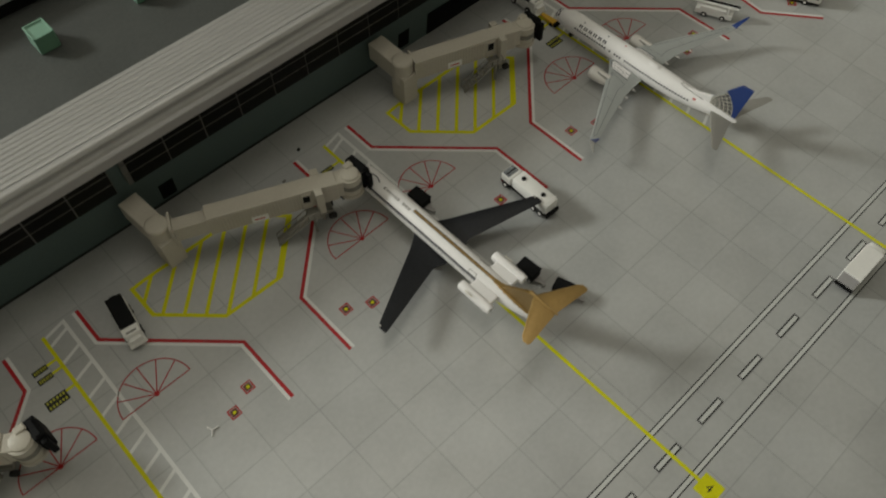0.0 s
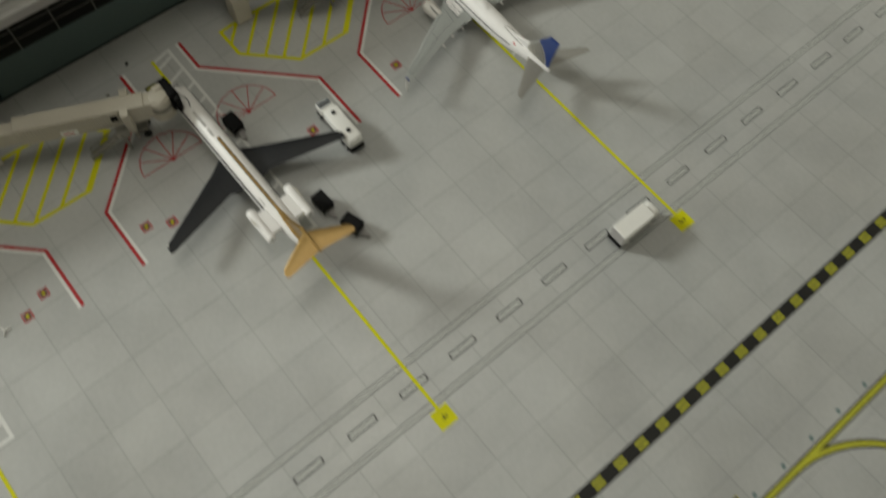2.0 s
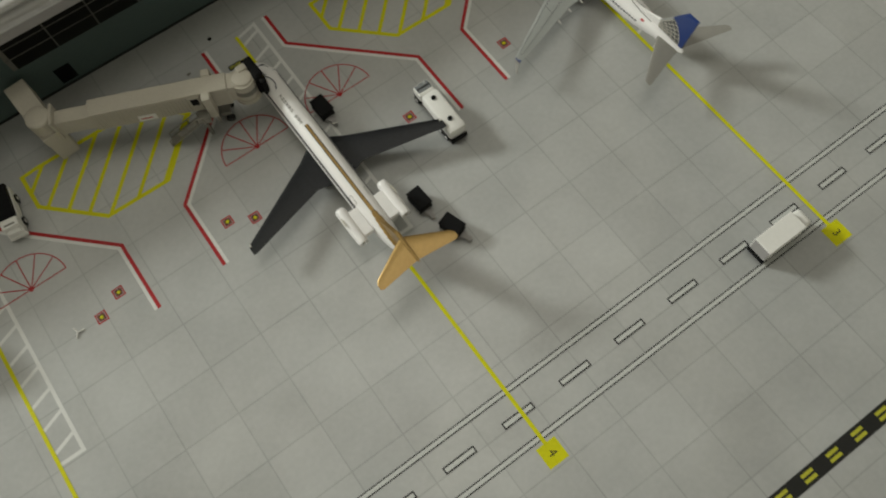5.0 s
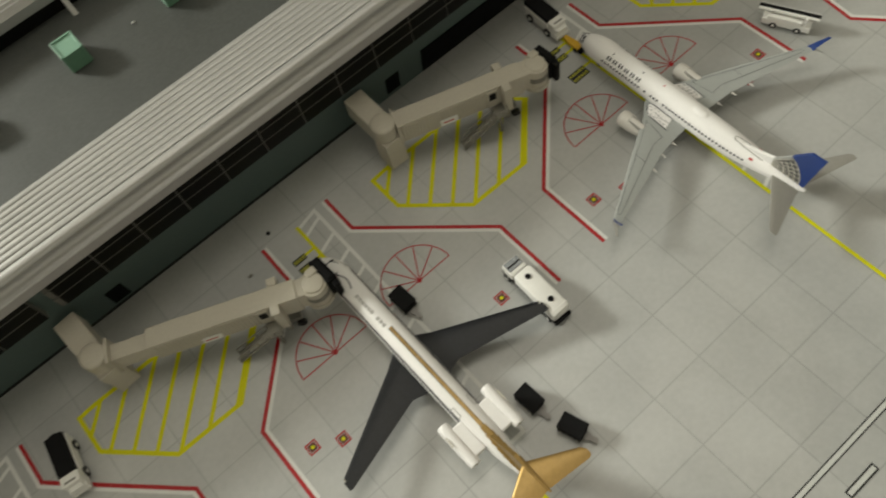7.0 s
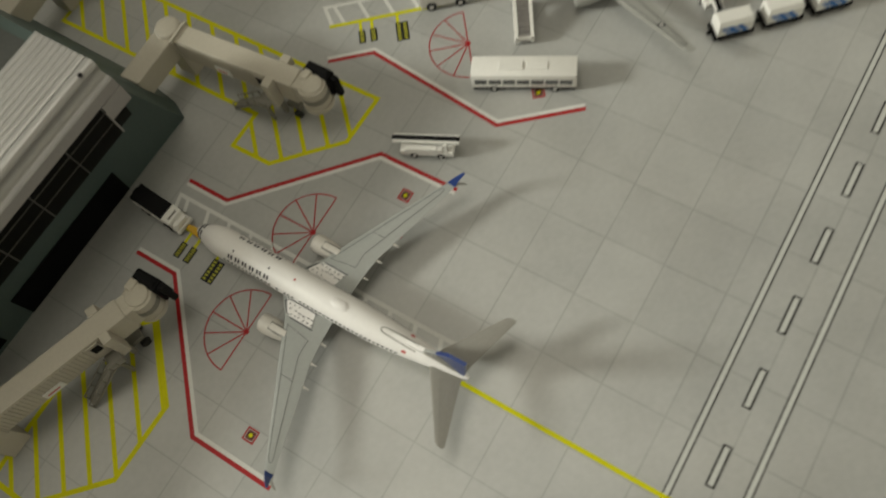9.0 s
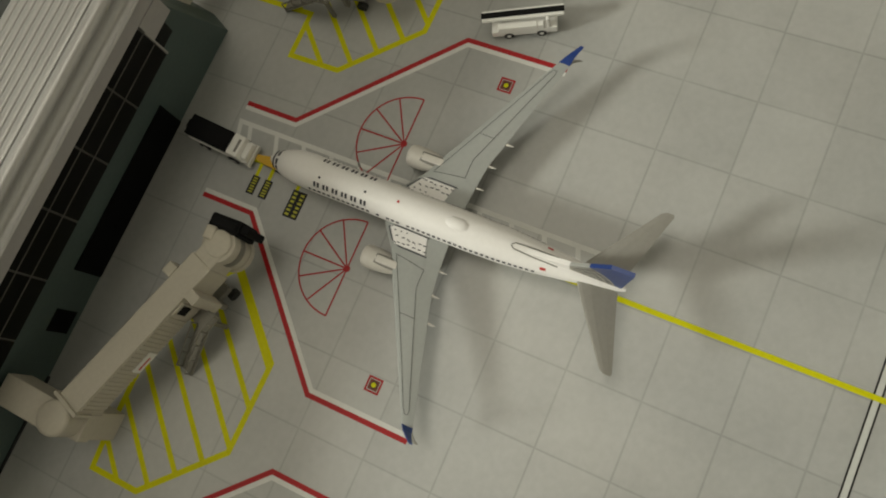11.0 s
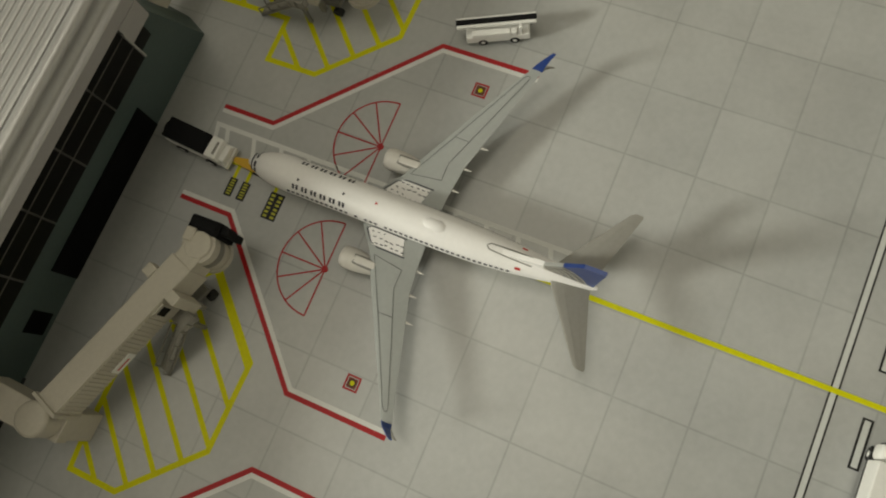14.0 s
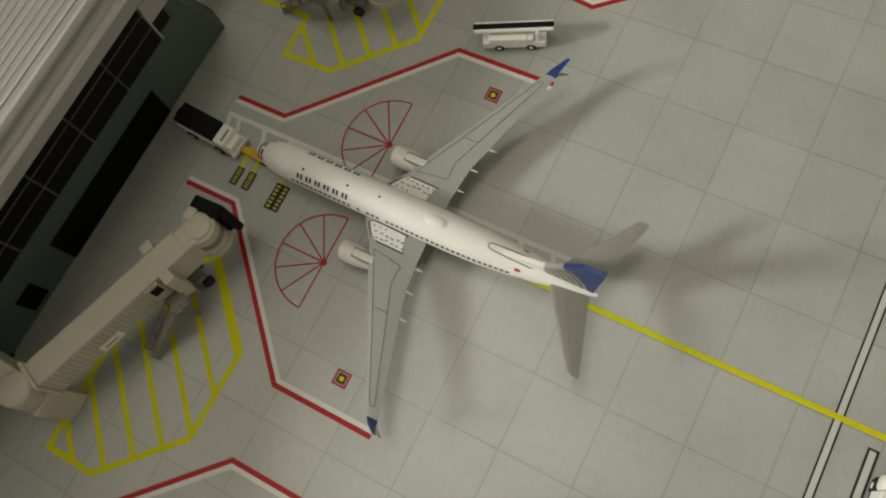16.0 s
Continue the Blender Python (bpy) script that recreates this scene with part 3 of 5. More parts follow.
class Wing:
    """A tapered aerofoil through stations of (x, leading edge y, chord, z, thickness)."""

    def __init__(self, rows):
        self.rows = rows

    def at(self, x):
        r = self.rows
        for a, b in zip(r, r[1:]):
            if x <= b[0]:
                t = (x - a[0]) / (b[0] - a[0])
                return [a[i] + t * (b[i] - a[i]) for i in range(1, 5)]
        return list(r[-1][1:])

    def mesh(self, side):
        rings = []
        for x, y, c, z, th in self.rows:
            up = [(0, 0), (0.03, 0.30), (0.12, 0.46), (0.35, 0.5), (0.7, 0.30), (1.0, 0.04)]
            lo = [(1.0, -0.04), (0.7, -0.22), (0.35, -0.42), (0.08, -0.35)]
            rings.append([(side * x, y - f * c, z + h * th) for f, h in up + lo])
        return loft(bmesh.new(), rings)

    def top(self, x, f, side, out=0.07):
        y, c, z, th = self.at(x)
        h = np.interp(f, (0, 0.03, 0.12, 0.35, 0.7, 1.0), (0, 0.30, 0.46, 0.5, 0.30, 0.04))
        return (side * x, y - f * c, z + h * th + out)

    def line(self, bm, pts, side, wide=0.15):
        dense = []
        for (xa, fa), (xb, fb) in zip(pts, pts[1:]):
            dense += [(xa + (xb - xa) * i / 6, fa + (fb - fa) * i / 6) for i in range(6)]
        dense.append(pts[-1])
        p3 = [Vector(self.top(x, f, side)) for x, f in dense]
        for p, q in zip(p3, p3[1:]):
            off = (q - p).normalized().cross(Vector((0, 0, 1))) * wide / 2
            bm.faces.new([bm.verts.new(v) for v in (p - off, q - off, q + off, p + off)])
        return bm


def sheet(bm, poly, thick, mid=0.0):
    """A thin solid plate: an outline in y and z stood up at x = mid, with a sharp rim."""
    side_prism(bm, poly, mid - thick / 2, mid + thick / 2)
    return bm


def nacelle(parent, x, y0, length, r, z, mat, pylon=None, pylon_top=0.0, blunt=False):
    n = 20
    prof = [(0.12, 0.68), (0.02, 0.74), (0.0, 0.82), (0.03, 0.91), (0.10, 0.98), (0.22, 1.0), (0.45, 0.98), (0.75, 0.84), (1.0, 0.62)]
    if blunt:
        prof = [(0.06, 0.72), (0.0, 0.86), (0.03, 0.97), (0.12, 1.0), (0.72, 1.0), (0.80, 0.94), (0.86, 1.0), (1.0, 0.86)]
    rings = [[(x + r * k * math.cos(2 * math.pi * i / n), y0 - f * length, z + r * k * math.sin(2 * math.pi * i / n)) for i in range(n)] for f, k in prof]
    eng = part("engine", loft(bmesh.new(), rings), mat, parent, smooth=50)
    part("intake", rod(bmesh.new(), (x, y0 - 0.101 * length, z), (x, y0 - 0.09 * length, z), r * 0.68, n), M_BLACK, eng, "dark fan intake")
    tail_end = 1.02 if blunt else 1.16
    part("exhaust", rod(bmesh.new(), (x, y0 - tail_end * length, z), (x, y0 - 0.97 * length, z), r * 0.3, 14, r * 0.5), M_CHROME, eng, "bare metal exhaust cone")
    if pylon:
        bm = box(bmesh.new(), x - r * 0.34, x + r * 0.34, y0 - length * 1.05, y0 - length * 0.42, z + r * 0.5, z + r * 1.0 + pylon_top, r * 0.15)
        part("pylon", bm, pylon, eng)
        if pylon is mat and mat is M_NACELLE:
            # A solid grey box gives the shade in the gap beside the pylon.
            bm = box(bmesh.new(), x - r * 0.48, x + r * 0.48, y0 - length * 1.0, y0 - length * 0.36, z + r * 0.5, z + r * 0.97, r * 0.2)
            part("pylon_gap_shade", bm, M_GREYINK, eng, "grey box painted as the shaded gap round the pylon")
    return eng


def gear(parent, x, y, top, r=1.0, gap=0.9):
    leg = part("landing_gear", rod(bmesh.new(), (x, y, r), (x, y, top), 0.32, 8), M_CHROME, parent)
    for s in (-1, 1):
        part("wheel", rod(bmesh.new(), (x + s * gap - 0.35, y, r), (x + s * gap + 0.35, y, r), r, 14), M_RUBBER, leg)
    part("axle", rod(bmesh.new(), (x - gap, y, r), (x + gap, y, r), 0.22, 8), M_CHROME, leg)


def window_row(name, body, parent, s0, s1, step, deg, side, size=0.55, tall=6.5, gaps=()):
    bm = bmesh.new()
    s = s0
    while s < s1:
        if not any(a < s < b for a, b in gaps):
            body.patch(bm, s, s + size, 90 + side * (90 - deg), 90 + side * (90 - deg - tall), 0.05)
        s += step
    return part(name, bm, M_INK, parent)


def twin_jet():
    jet = thing("airliner", "white model airliner with grey wings and blue tail on its stand", "model aircraft", 0.5, 54.4, 0, -0.1)
    body = Body([(0, .15, .15, 7.4), (0.6, 1.0, 0.95, 7.5), (2, 2.0, 1.9, 7.7), (4, 3.0, 2.9, 8.0), (6.5, 3.9, 3.8, 8.3), (9.5, 4.5, 4.5, 8.55), (13, 4.72, 4.85, 8.6),
                 (60, 4.72, 4.85, 8.6), (68, 4.5, 4.6, 8.75), (76, 3.9, 3.95, 9.2), (84, 2.9, 3.0, 9.9), (91, 1.85, 2.0, 10.6), (96.5, 0.95, 1.1, 11.2), (98, 0.5, 0.6, 11.4)])
    fus = part("fuselage", body.mesh(), M_PLANE, jet, smooth=60)
    wing = Wing([(2.5, -35.6, 18.6, 6.2, 2.6), (5.4, -37.0, 17.4, 6.3, 2.3), (10.5, -41.2, 13.6, 6.6, 1.9), (17.5, -44.9, 10.8, 7.1, 1.5), (47.8, -62.2, 2.9, 9.4, 0.7)])
    for s in (1, -1):
        w = part("wing", wing.mesh(s), M_PLANE_GREY, jet, "pale grey wing with dark panel lines", smooth=40)
        bm = bmesh.new()
        for line in ([(11.4, 0.12), (17.5, 0.16), (44.5, 0.22)], [(12.6, 0.72), (17.5, 0.62), (44.5, 0.62)], [(11.4, 0.12), (12.6, 0.72)], [(24.4, 0.18), (24.4, 0.64)],
                     [(44.5, 0.22), (45.5, 0.32), (45.5, 0.52), (44.5, 0.62)]):
            wing.line(bm, line, s, 0.12)
        part("panel_line", bm, M_LINE, w)
        # printed white escape panel by the wing root
        bm = bmesh.new()
        xs, fs = (5.0, 7.0, 9.2), [0.10 + 0.065 * i for i in range(10)]
        g = [[bm.verts.new(wing.top(x, f, s, 0.10)) for f in fs] for x in xs]
        for i in range(2):
            for j in range(9):
                bm.faces.new((g[i][j], g[i + 1][j], g[i + 1][j + 1], g[i][j + 1]))
        pan = part("escape_panel", bm, M_PLANE, w, "white printed panel with dark dashes")
        bm = bmesh.new()
        dice = random.Random(7)
        for i, count in enumerate((3, 6, 6)):
            for j in range(count):
                x, f = 5.9 + 1.3 * i + dice.uniform(-0.12, 0.12), 0.17 + 0.095 * j + dice.uniform(-0.012, 0.012)
                p, q = Vector(wing.top(x, f, s, 0.17)), Vector(wing.top(x + dice.uniform(-0.25, 0.25), f + (0.055 if i else 0.03), s, 0.17))
                o = Vector((0.13, 0, 0))
                bm.faces.new([bm.verts.new(v) for v in (p - o, q - o, q + o, p + o)])
        wing.line(bm, [(4.9, 0.72), (4.7, 0.20), (5.6, 0.07), (8.4, 0.08), (9.5, 0.20), (9.5, 0.72)], s, 0.3)
        part("dash_print", bm, M_INK, w)
        for x in (11.4, 17.6, 24.2):
            y, c, z, th = wing.at(x)
            part("flap_fairing", rod(bmesh.new(), (s * x, y - c * 0.72, z - 0.5), (s * x, y - c - 2.0, z - 0.3), 0.78, 10, 0.12), M_NACELLE, w, "pale flap fairing")
        y, c, z, th = wing.at(47.8)
        def fin_let(name, tip, mat, z0, lift):
            rings = []
            for t in (0, 0.35, 0.7, 1.0):
                cx = 47.8 + tip[0] * t ** 0.8
                cy, cz, cc = y - tip[1] * t ** 1.25, z0 + lift * t ** 1.3, c * (1 - 0.72 * t)
                rings.append([(s * (cx - 0.16), cy, cz), (s * (cx + 0.16), cy, cz), (s * (cx + 0.13), cy - cc, cz), (s * (cx - 0.13), cy - cc, cz)])
            return part(name, loft(bmesh.new(), rings), mat, w)
        fin_let("winglet", (2.6, 5.0), M_BLUE, z, 6.6)["label"] = "blue upswept winglet"
        fin_let("winglet_fin", (3.0, 4.2), M_STAB, z, -1.9)["label"] = "small grey lower winglet"
        gear(jet, s * 6.9, -50.5, 6.0, 1.35, 1.0)
        nacelle(jet, s * 14.2, -34.6, 9.8, 3.0, 4.6, M_NACELLE, M_NACELLE, 0.12)
        st = Wing([(1.2, -86.6, 10.0, 11.0, 0.9), (3.2, -87.6, 9.4, 11.2, 0.8), (18.9, -99.0, 3.0, 13.0, 0.4), (19.5, -100.0, 1.8, 13.1, 0.3)])
        part("tailplane", st.mesh(s), M_STAB, jet, "warm grey tailplane")
        window_row("window_print", body, fus, 15.2, 76.5, 1.42, 14 if s > 0 else 166, 1, 0.82, 10 if s > 0 else -10, ((33.2, 34.4), (35.4, 37.2), (41.5, 43.2)))
        ang = (lambda a: a) if s > 0 else (lambda a: 180 - a)
        for k in range(6):
            for e in (0.0, 1.05):
                part("brand_bar", body.patch(bmesh.new(), 16.9 + 2.72 * k + e, 17.52 + 2.72 * k + e, ang(37), ang(54), 0.05), M_INK, fus, "dark bar in place of brand lettering")
        part("flag_print", body.patch(bmesh.new(), 78.2, 79.6, ang(38), ang(50), 0.05), M_REDINK, fus)
        bm = bmesh.new()
        body.patch(bm, 3.4, 4.3, ang(52), ang(82), 0.05)
        body.patch(bm, 3.6, 4.6, ang(24), ang(48), 0.05)
        part("cockpit_window", bm, M_INK, fus)
    bm = bmesh.new()
    body.line(bm, [(2.6, 180 - 15 * i) for i in range(13)], 0.7)
    part("nose_line", bm, M_INK, fus)
    gear(jet, 0, -11.0, 5.0, 1.0, 0.6)
    # radome hump and small roof prints
    rings = []
    for f, k in ((0, 0.05), (0.12, 0.6), (0.35, 0.95), (0.7, 1.0), (0.9, 0.75), (1.0, 0.1)):
        rings.append([(1.7 * k * math.cos(a), -51.8 - 8.0 * f, 12.75 + 1.05 * k * math.sin(a)) for a in (2 * math.pi * i / 14 for i in range(14))])
    part("antenna_radome", loft(bmesh.new(), rings), M_PLANE, fus, smooth=60)
    for s0, a in ((31.0, 96), (40.0, 88), (18.0, 105)):
        part("antenna_print", body.patch(bmesh.new(), s0, s0 + 0.6, a, a + 7, 0.06), M_REDINK if s0 > 35 else M_INK, fus)
    # fin with the lattice print in its lower half
    sweep = [(-82.6 - 12.6 * math.cos(radians(a)), 12.9 + 12.6 * math.sin(radians(a))) for a in range(0, 55, 6)]
    fin = part("fin", sheet(bmesh.new(), [(-89.8, 23.1), (-94.6, 29.5), (-99.6, 29.8), (-97.0, 12.7)] + sweep, 0.95), M_BLUE, jet, "blue fin over a pale lattice print")
    part("fin_root", sheet(bmesh.new(), [(-82.4, 12.6), (-84.7, 16.2), (-89.7, 23.0)] + [(y + 0.02, z) for y, z in sweep[::-1][1:]], 0.9), M_NAVYGREY, fin, "silver lower fin carrying the lattice")
    bm = bmesh.new()
    for sgn in (1, -1):
        body.line(bm, [(70.2, 90 + 1 * sgn), (71.0, 90 + 10 * sgn), (76.0, 90 + 15 * sgn), (82.0, 90 + 19 * sgn)], 0.3)
    part("dorsal_outline", bm, M_GREYINK, fin)
    part("dorsal_fin", sheet(bmesh.new(), [(-70.5, 12.2), (-79.0, 14.4), (-84.9, 16.6), (-84.9, 12.0)], 1.15), M_PLANE, fin)
    for s in (1, -1):
        x = s * 0.56
        def fin_line(bm, pts, wide):
            for (ya, za), (yb, zb) in zip(pts, pts[1:]):
                d = Vector((yb - ya, zb - za)).normalized() * wide / 2
                bm.faces.new([bm.verts.new((x, yy, zz)) for yy, zz in ((ya - d.y, za + d.x), (yb - d.y, zb + d.x), (yb + d.y, zb - d.x), (ya + d.y, za - d.x))])
        cy, cz = -82.6, 12.9
        bm = bmesh.new()
        arc = [(cy - 12.6 * math.cos(radians(a)), cz + 12.6 * math.sin(radians(a))) for a in range(0, 54, 4)]
        bm.faces.new([bm.verts.new((x * 0.93, yy, zz)) for yy, zz in [(cy - 0.6, cz)] + arc])
        part("lattice_ground", bm, M_BRONZE, fin, "dark bronze ground of the lattice")
        bm = bmesh.new()
        for r in (2.8, 4.8, 6.8, 8.8, 10.7, 12.6):
            fin_line(bm, [(cy - r * math.cos(radians(a)), cz + r * math.sin(radians(a))) for a in range(0, 54, 6)], 0.34)
        for k in range(6):
            fin_line(bm, [(cy - 12.5 * t * math.cos(radians(3 + 9.4 * k)), cz + 12.5 * t * math.sin(radians(3 + 9.4 * k)) + 1.1 * t * (1 - t)) for t in (0.08, 0.3, 0.55, 0.8, 1.0)], 0.3)
        part("lattice_print", bm, M_CREAMINK, fin, "pale lattice of curved lines")
    return jet


twin_jet()


def tail_jet():
    jet = thing("airliner", "white and gold model airliner with charcoal wings and tail-mounted engines", "model aircraft", -124.9, 50.4, 0, 0.5)
    body = Body([(0, .15, .15, 7.6), (0.6, .9, .85, 7.7), (2, 1.9, 1.8, 7.9), (4.5, 3.0, 3.0, 8.4), (7.5, 4.0, 4.0, 9.0), (11, 4.45, 4.5, 9.3), (74, 4.45, 4.5, 9.3),
                 (82, 3.9, 4.1, 9.6), (90, 2.8, 3.2, 10.1), (96, 1.6, 2.1, 10.6), (99, 0.5, 1.2, 11.0)])
    fus = part("fuselage", body.mesh(), M_PLANE, jet, smooth=60)
    wing = Wing([(2.5, -38.6, 20.0, 6.0, 2.3), (4.6, -41.8, 17.2, 6.2, 2.0), (9.5, -45.2, 12.4, 6.5, 1.6), (39.2, -61.6, 4.4, 8.9, 0.7), (40.3, -62.9, 3.0, 9.0, 0.4)])
    tail = Wing([(0.2, -96.6, 9.6, 24.7, 1.0), (13.8, -104.0, 3.8, 24.7, 0.55), (14.8, -105.4, 1.9, 24.7, 0.3)])
    for s in (1, -1):
        w = part("wing", wing.mesh(s), M_DARKWING, jet, "charcoal wing", smooth=40)
        part("tip_light", rod(bmesh.new(), (s * 39.6, -62.0, 9.2), (s * 39.6, -63.2, 9.2), 0.35, 8), M_CHROME, w)
        eng_y = -70.2
        e = nacelle(jet, s * 8.6, eng_y - 0.8, 14.8, 2.0, 11.0, M_PLANE, blunt=True)
        part("pylon", boxed(min(s * 3.2, s * 7.4), max(s * 3.2, s * 7.4), eng_y - 14.2, eng_y - 3.4, 10.3, 12.2, 0.5), M_PLANE, e)
        bm = bmesh.new()
        for k in range(4):
            box(bm, s * 8.9 - 0.3 + s * 1.35, s * 8.9 + 0.3 + s * 1.35, eng_y - 5.2 - 0.9 * k, eng_y - 4.6 - 0.9 * k, 13.0, 13.22)
        part("engine_print", bm, M_CREAMINK, e)
        part("tailplane", tail.mesh(s), M_GOLD, jet, "gold T-tail plane", smooth=40)
        gear(jet, s * 6.2, -53.0, 5.6, 1.25, 0.9)
        ang = (lambda a: a) if s > 0 else (lambda a: 180 - a)
        bm = bmesh.new()
        body.patch(bm, 9.0, 74.0, ang(27), ang(35), 0.05, ns=20)
        part("dark_cheatline", bm, M_INK, fus)
        bm = bmesh.new()
        k = 9.5
        while k < 74:
            body.patch(bm, k, k + 0.6, ang(18), ang(26), 0.05)
            k += 1.15
        part("window_print", bm, M_INK, fus)
        part("service_panel_print", body.line(bmesh.new(), [(69.5, ang(36)), (69.5, ang(54)), (73.0, ang(54)), (73.0, ang(36)), (69.5, ang(36))], 0.2), M_GREYINK, fus)
        bm = bmesh.new()
        body.patch(bm, 4.3, 5.3, ang(50), ang(84), 0.05)
        part("cockpit_window", bm, M_INK, fus)
    gear(jet, 0, -12.0, 5.2, 1.0, 0.6)
    part("gold_spine_stripe", body.patch(bmesh.new(), 37.5, 82.0, 84, 96, 0.06, ns=14, na=4), M_GOLD, fus)
    bm = bmesh.new()
    for sgn in (1, -1):
        body.line(bm, [(37.5, 90 + sgn * 7.0), (60, 90 + sgn * 7.0), (80, 90 + sgn * 7.0)], 0.28, 0.07)
    part("stripe_edge_line", bm, M_INK, fus)
    for k in range(10):
        if k != 6:
            for e in (0.0, 0.6):
                part("brand_bar", body.patch(bmesh.new(), 21.6 + 1.5 * k + e, 21.95 + 1.5 * k + e, 94, 109, 0.06), M_GREYINK, fus, "grey bar in place of brand lettering")
    bm = bmesh.new()
    body.line(bm, [(9 + 3.0 * math.cos(i / 7) - 1, 92 + 34 * math.sin(i / 7)) for i in range(34)], 0.42)
    body.line(bm, [(11 + i * 0.7, 106 - 22 * math.sin(i / 4.0)) for i in range(12)], 0.42)
    part("swirl_emblem", bm, M_INK, fus, "thin dark swirl")
    # tail cone skin in gold, gold fin with its bullet
    bm = bmesh.new()
    for s in (1, -1):
        for k in range(8):
            body.patch(bm, 77.0 + 2.5 * k, 79.5 + 2.5 * k, 90, 90 + s * (9 + 5.0 * k), 0.06, ns=1, na=4)
    part("gold_tail_skin", bm, M_GOLD, fus)
    fin = part("fin", sheet(bmesh.new(), [(-76.0, 12.8), (-83.5, 15.0), (-93.5, 23.9), (-96.5, 24.8), (-104.0, 24.8), (-99.0, 12.4)], 1.25), M_GOLD, jet, "gold fin")
    part("fin_bullet", rod(bmesh.new(), (0, -95.0, 25.0), (0, -107.0, 25.2), 0.85, 12, 0.35), M_GOLD, fin)
    return jet


tail_jet()


def navy_jet():
    a = 39.6
    jet = thing("airliner", "white model jet with silver-grey wings, tow bar and stairs beside it", "model aircraft", 122.9, 16.4, 0, a)
    body = Body([(-2.4, .15, .15, 7.4), (-1.8, 1.0, 0.95, 7.5), (-0.4, 2.0, 1.9, 7.7), (1.7, 3.0, 2.9, 8.0), (4.5, 3.9, 3.8, 8.3), (8.0, 4.5, 4.5, 8.55), (12, 4.72, 4.85, 8.6),
                 (46, 4.72, 4.85, 8.6), (53, 4.5, 4.6, 8.75), (60, 3.9, 3.95, 9.2), (67, 2.9, 3.0, 9.9), (74, 1.85, 2.0, 10.6), (79, 0.95, 1.1, 11.2), (80.5, 0.5, 0.6, 11.4)])
    fus = part("fuselage", body.mesh(), M_PLANE, jet, smooth=60)
    wing = Wing([(2.5, -24.2, 18.6, 6.2, 2.6), (5.4, -25.6, 16.4, 6.3, 2.3), (10.5, -30.0, 12.4, 6.6, 1.9), (17.5, -33.8, 9.8, 7.1, 1.5), (45.4, -50.2, 3.0, 9.4, 0.6)])
    for s in (1, -1):
        w = part("wing", wing.mesh(s), M_NAVYGREY, jet, "silver-grey wing", smooth=40)
        bm = bmesh.new()
        for line in ([(9, 0.66), (17.5, 0.60), (43.0, 0.62)], [(17.5, 0.16), (43.0, 0.22)], [(43.0, 0.22), (43.0, 0.62)]):
            wing.line(bm, line, s, 0.24)
        part("panel_line", bm, M_LINE, w)
        bm = bmesh.new()
        ring = [Vector(wing.top(33.4 + 0.95 * math.cos(t), 0.42 + 0.20 * math.sin(t), s, 0.12)) for t in (i * math.pi / 6 for i in range(12))]
        bm.faces.new([bm.verts.new(v) for v in ring])
        part("roundel_print", bm, M_INK, w)
        bm = bmesh.new()
        bm.faces.new([bm.verts.new(Vector(wing.top(33.4 + 0.50 * math.cos(t), 0.42 + 0.105 * math.sin(t), s, 0.17))) for t in (i * math.pi / 4 for i in range(8))])
        part("roundel_core", bm, M_WHITE, w)
        bm = bmesh.new()
        pts = [Vector(wing.top(x, 0.02, s, 0.02)) for x in (6, 17.5, 31, 44.5)]
        for p, q in zip(pts, pts[1:]):
            rod(bm, p, q, 0.26, 6)
        part("leading_edge", bm, M_CHROME, w, "bright bare leading edge")
        nacelle(jet, s * 13.2, -22.6, 9.0, 2.75, 4.3, M_NAVYGREY, M_NAVYGREY, 0.1)
        st = Wing([(1.8, -66.8, 9.6, 11.0, 0.9), (18.4, -80.0, 3.0, 12.6, 0.4)])
        part("tailplane", st.mesh(s), M_NAVYGREY, jet, "pale tailplane")
        gear(jet, s * 6.9, -39.0, 6.0, 1.35, 1.0)
        ang = (lambda v: v) if s > 0 else (lambda v: 180 - v)
        bm = bmesh.new()
        k = 12.0
        while k < 62:
            if not (24 < k < 25 or 31 < k < 33.5):
                body.patch(bm, k, k + 0.85, ang(8), ang(20), 0.05)
            k += 1.2
        part("window_print", bm, M_INK, fus)
        part("dark_cheatline", body.patch(bmesh.new(), 9.0, 70.0, ang(-6), ang(-1), 0.05, ns=14), M_INK, fus)
        bm = bmesh.new()
        body.patch(bm, 1.2, 2.1, ang(52), ang(84), 0.05)
        body.patch(bm, 1.4, 2.4, ang(22), ang(48), 0.05)
        part("cockpit_window", bm, M_INK, fus)
    gear(jet, 0, -10.5, 5.0, 1.0, 0.6)
    fin = part("fin", sheet(bmesh.new(), [(-55.5, 12.6), (-63.0, 14.6), (-67.0, 16.0), (-77.0, 30.0), (-82.0, 30.3), (-79.0, 12.6)], 0.6), M_PLANE, jet, "white fin with printed letters")
    for s in (1, -1):
        up = Matrix(((0, 0, s, 0), (s, 0, 0, 0), (0, 1, 0, 0), (0, 0, 0, 1)))
        lettering("tail_letters", "RY", 4.0, M_INK, fin, Matrix.Translation((s * 0.34 * MM, -74.8 * MM, 20.4 * MM)) @ up)
        bm = bmesh.new()
        for k in range(3):
            z = 23.0 + 0.55 * k
            bm.faces.new([bm.verts.new((s * 0.34, yy, zz)) for yy, zz in ((-76.6, z), (-74.0, z), (-74.0, z + 0.32), (-76.6, z + 0.32))])
        part("flag_print", bm, M_REDINK, fin)
    # the name along the flank, letter by letter on the curve
    words = "UNITED STATES NAVY"
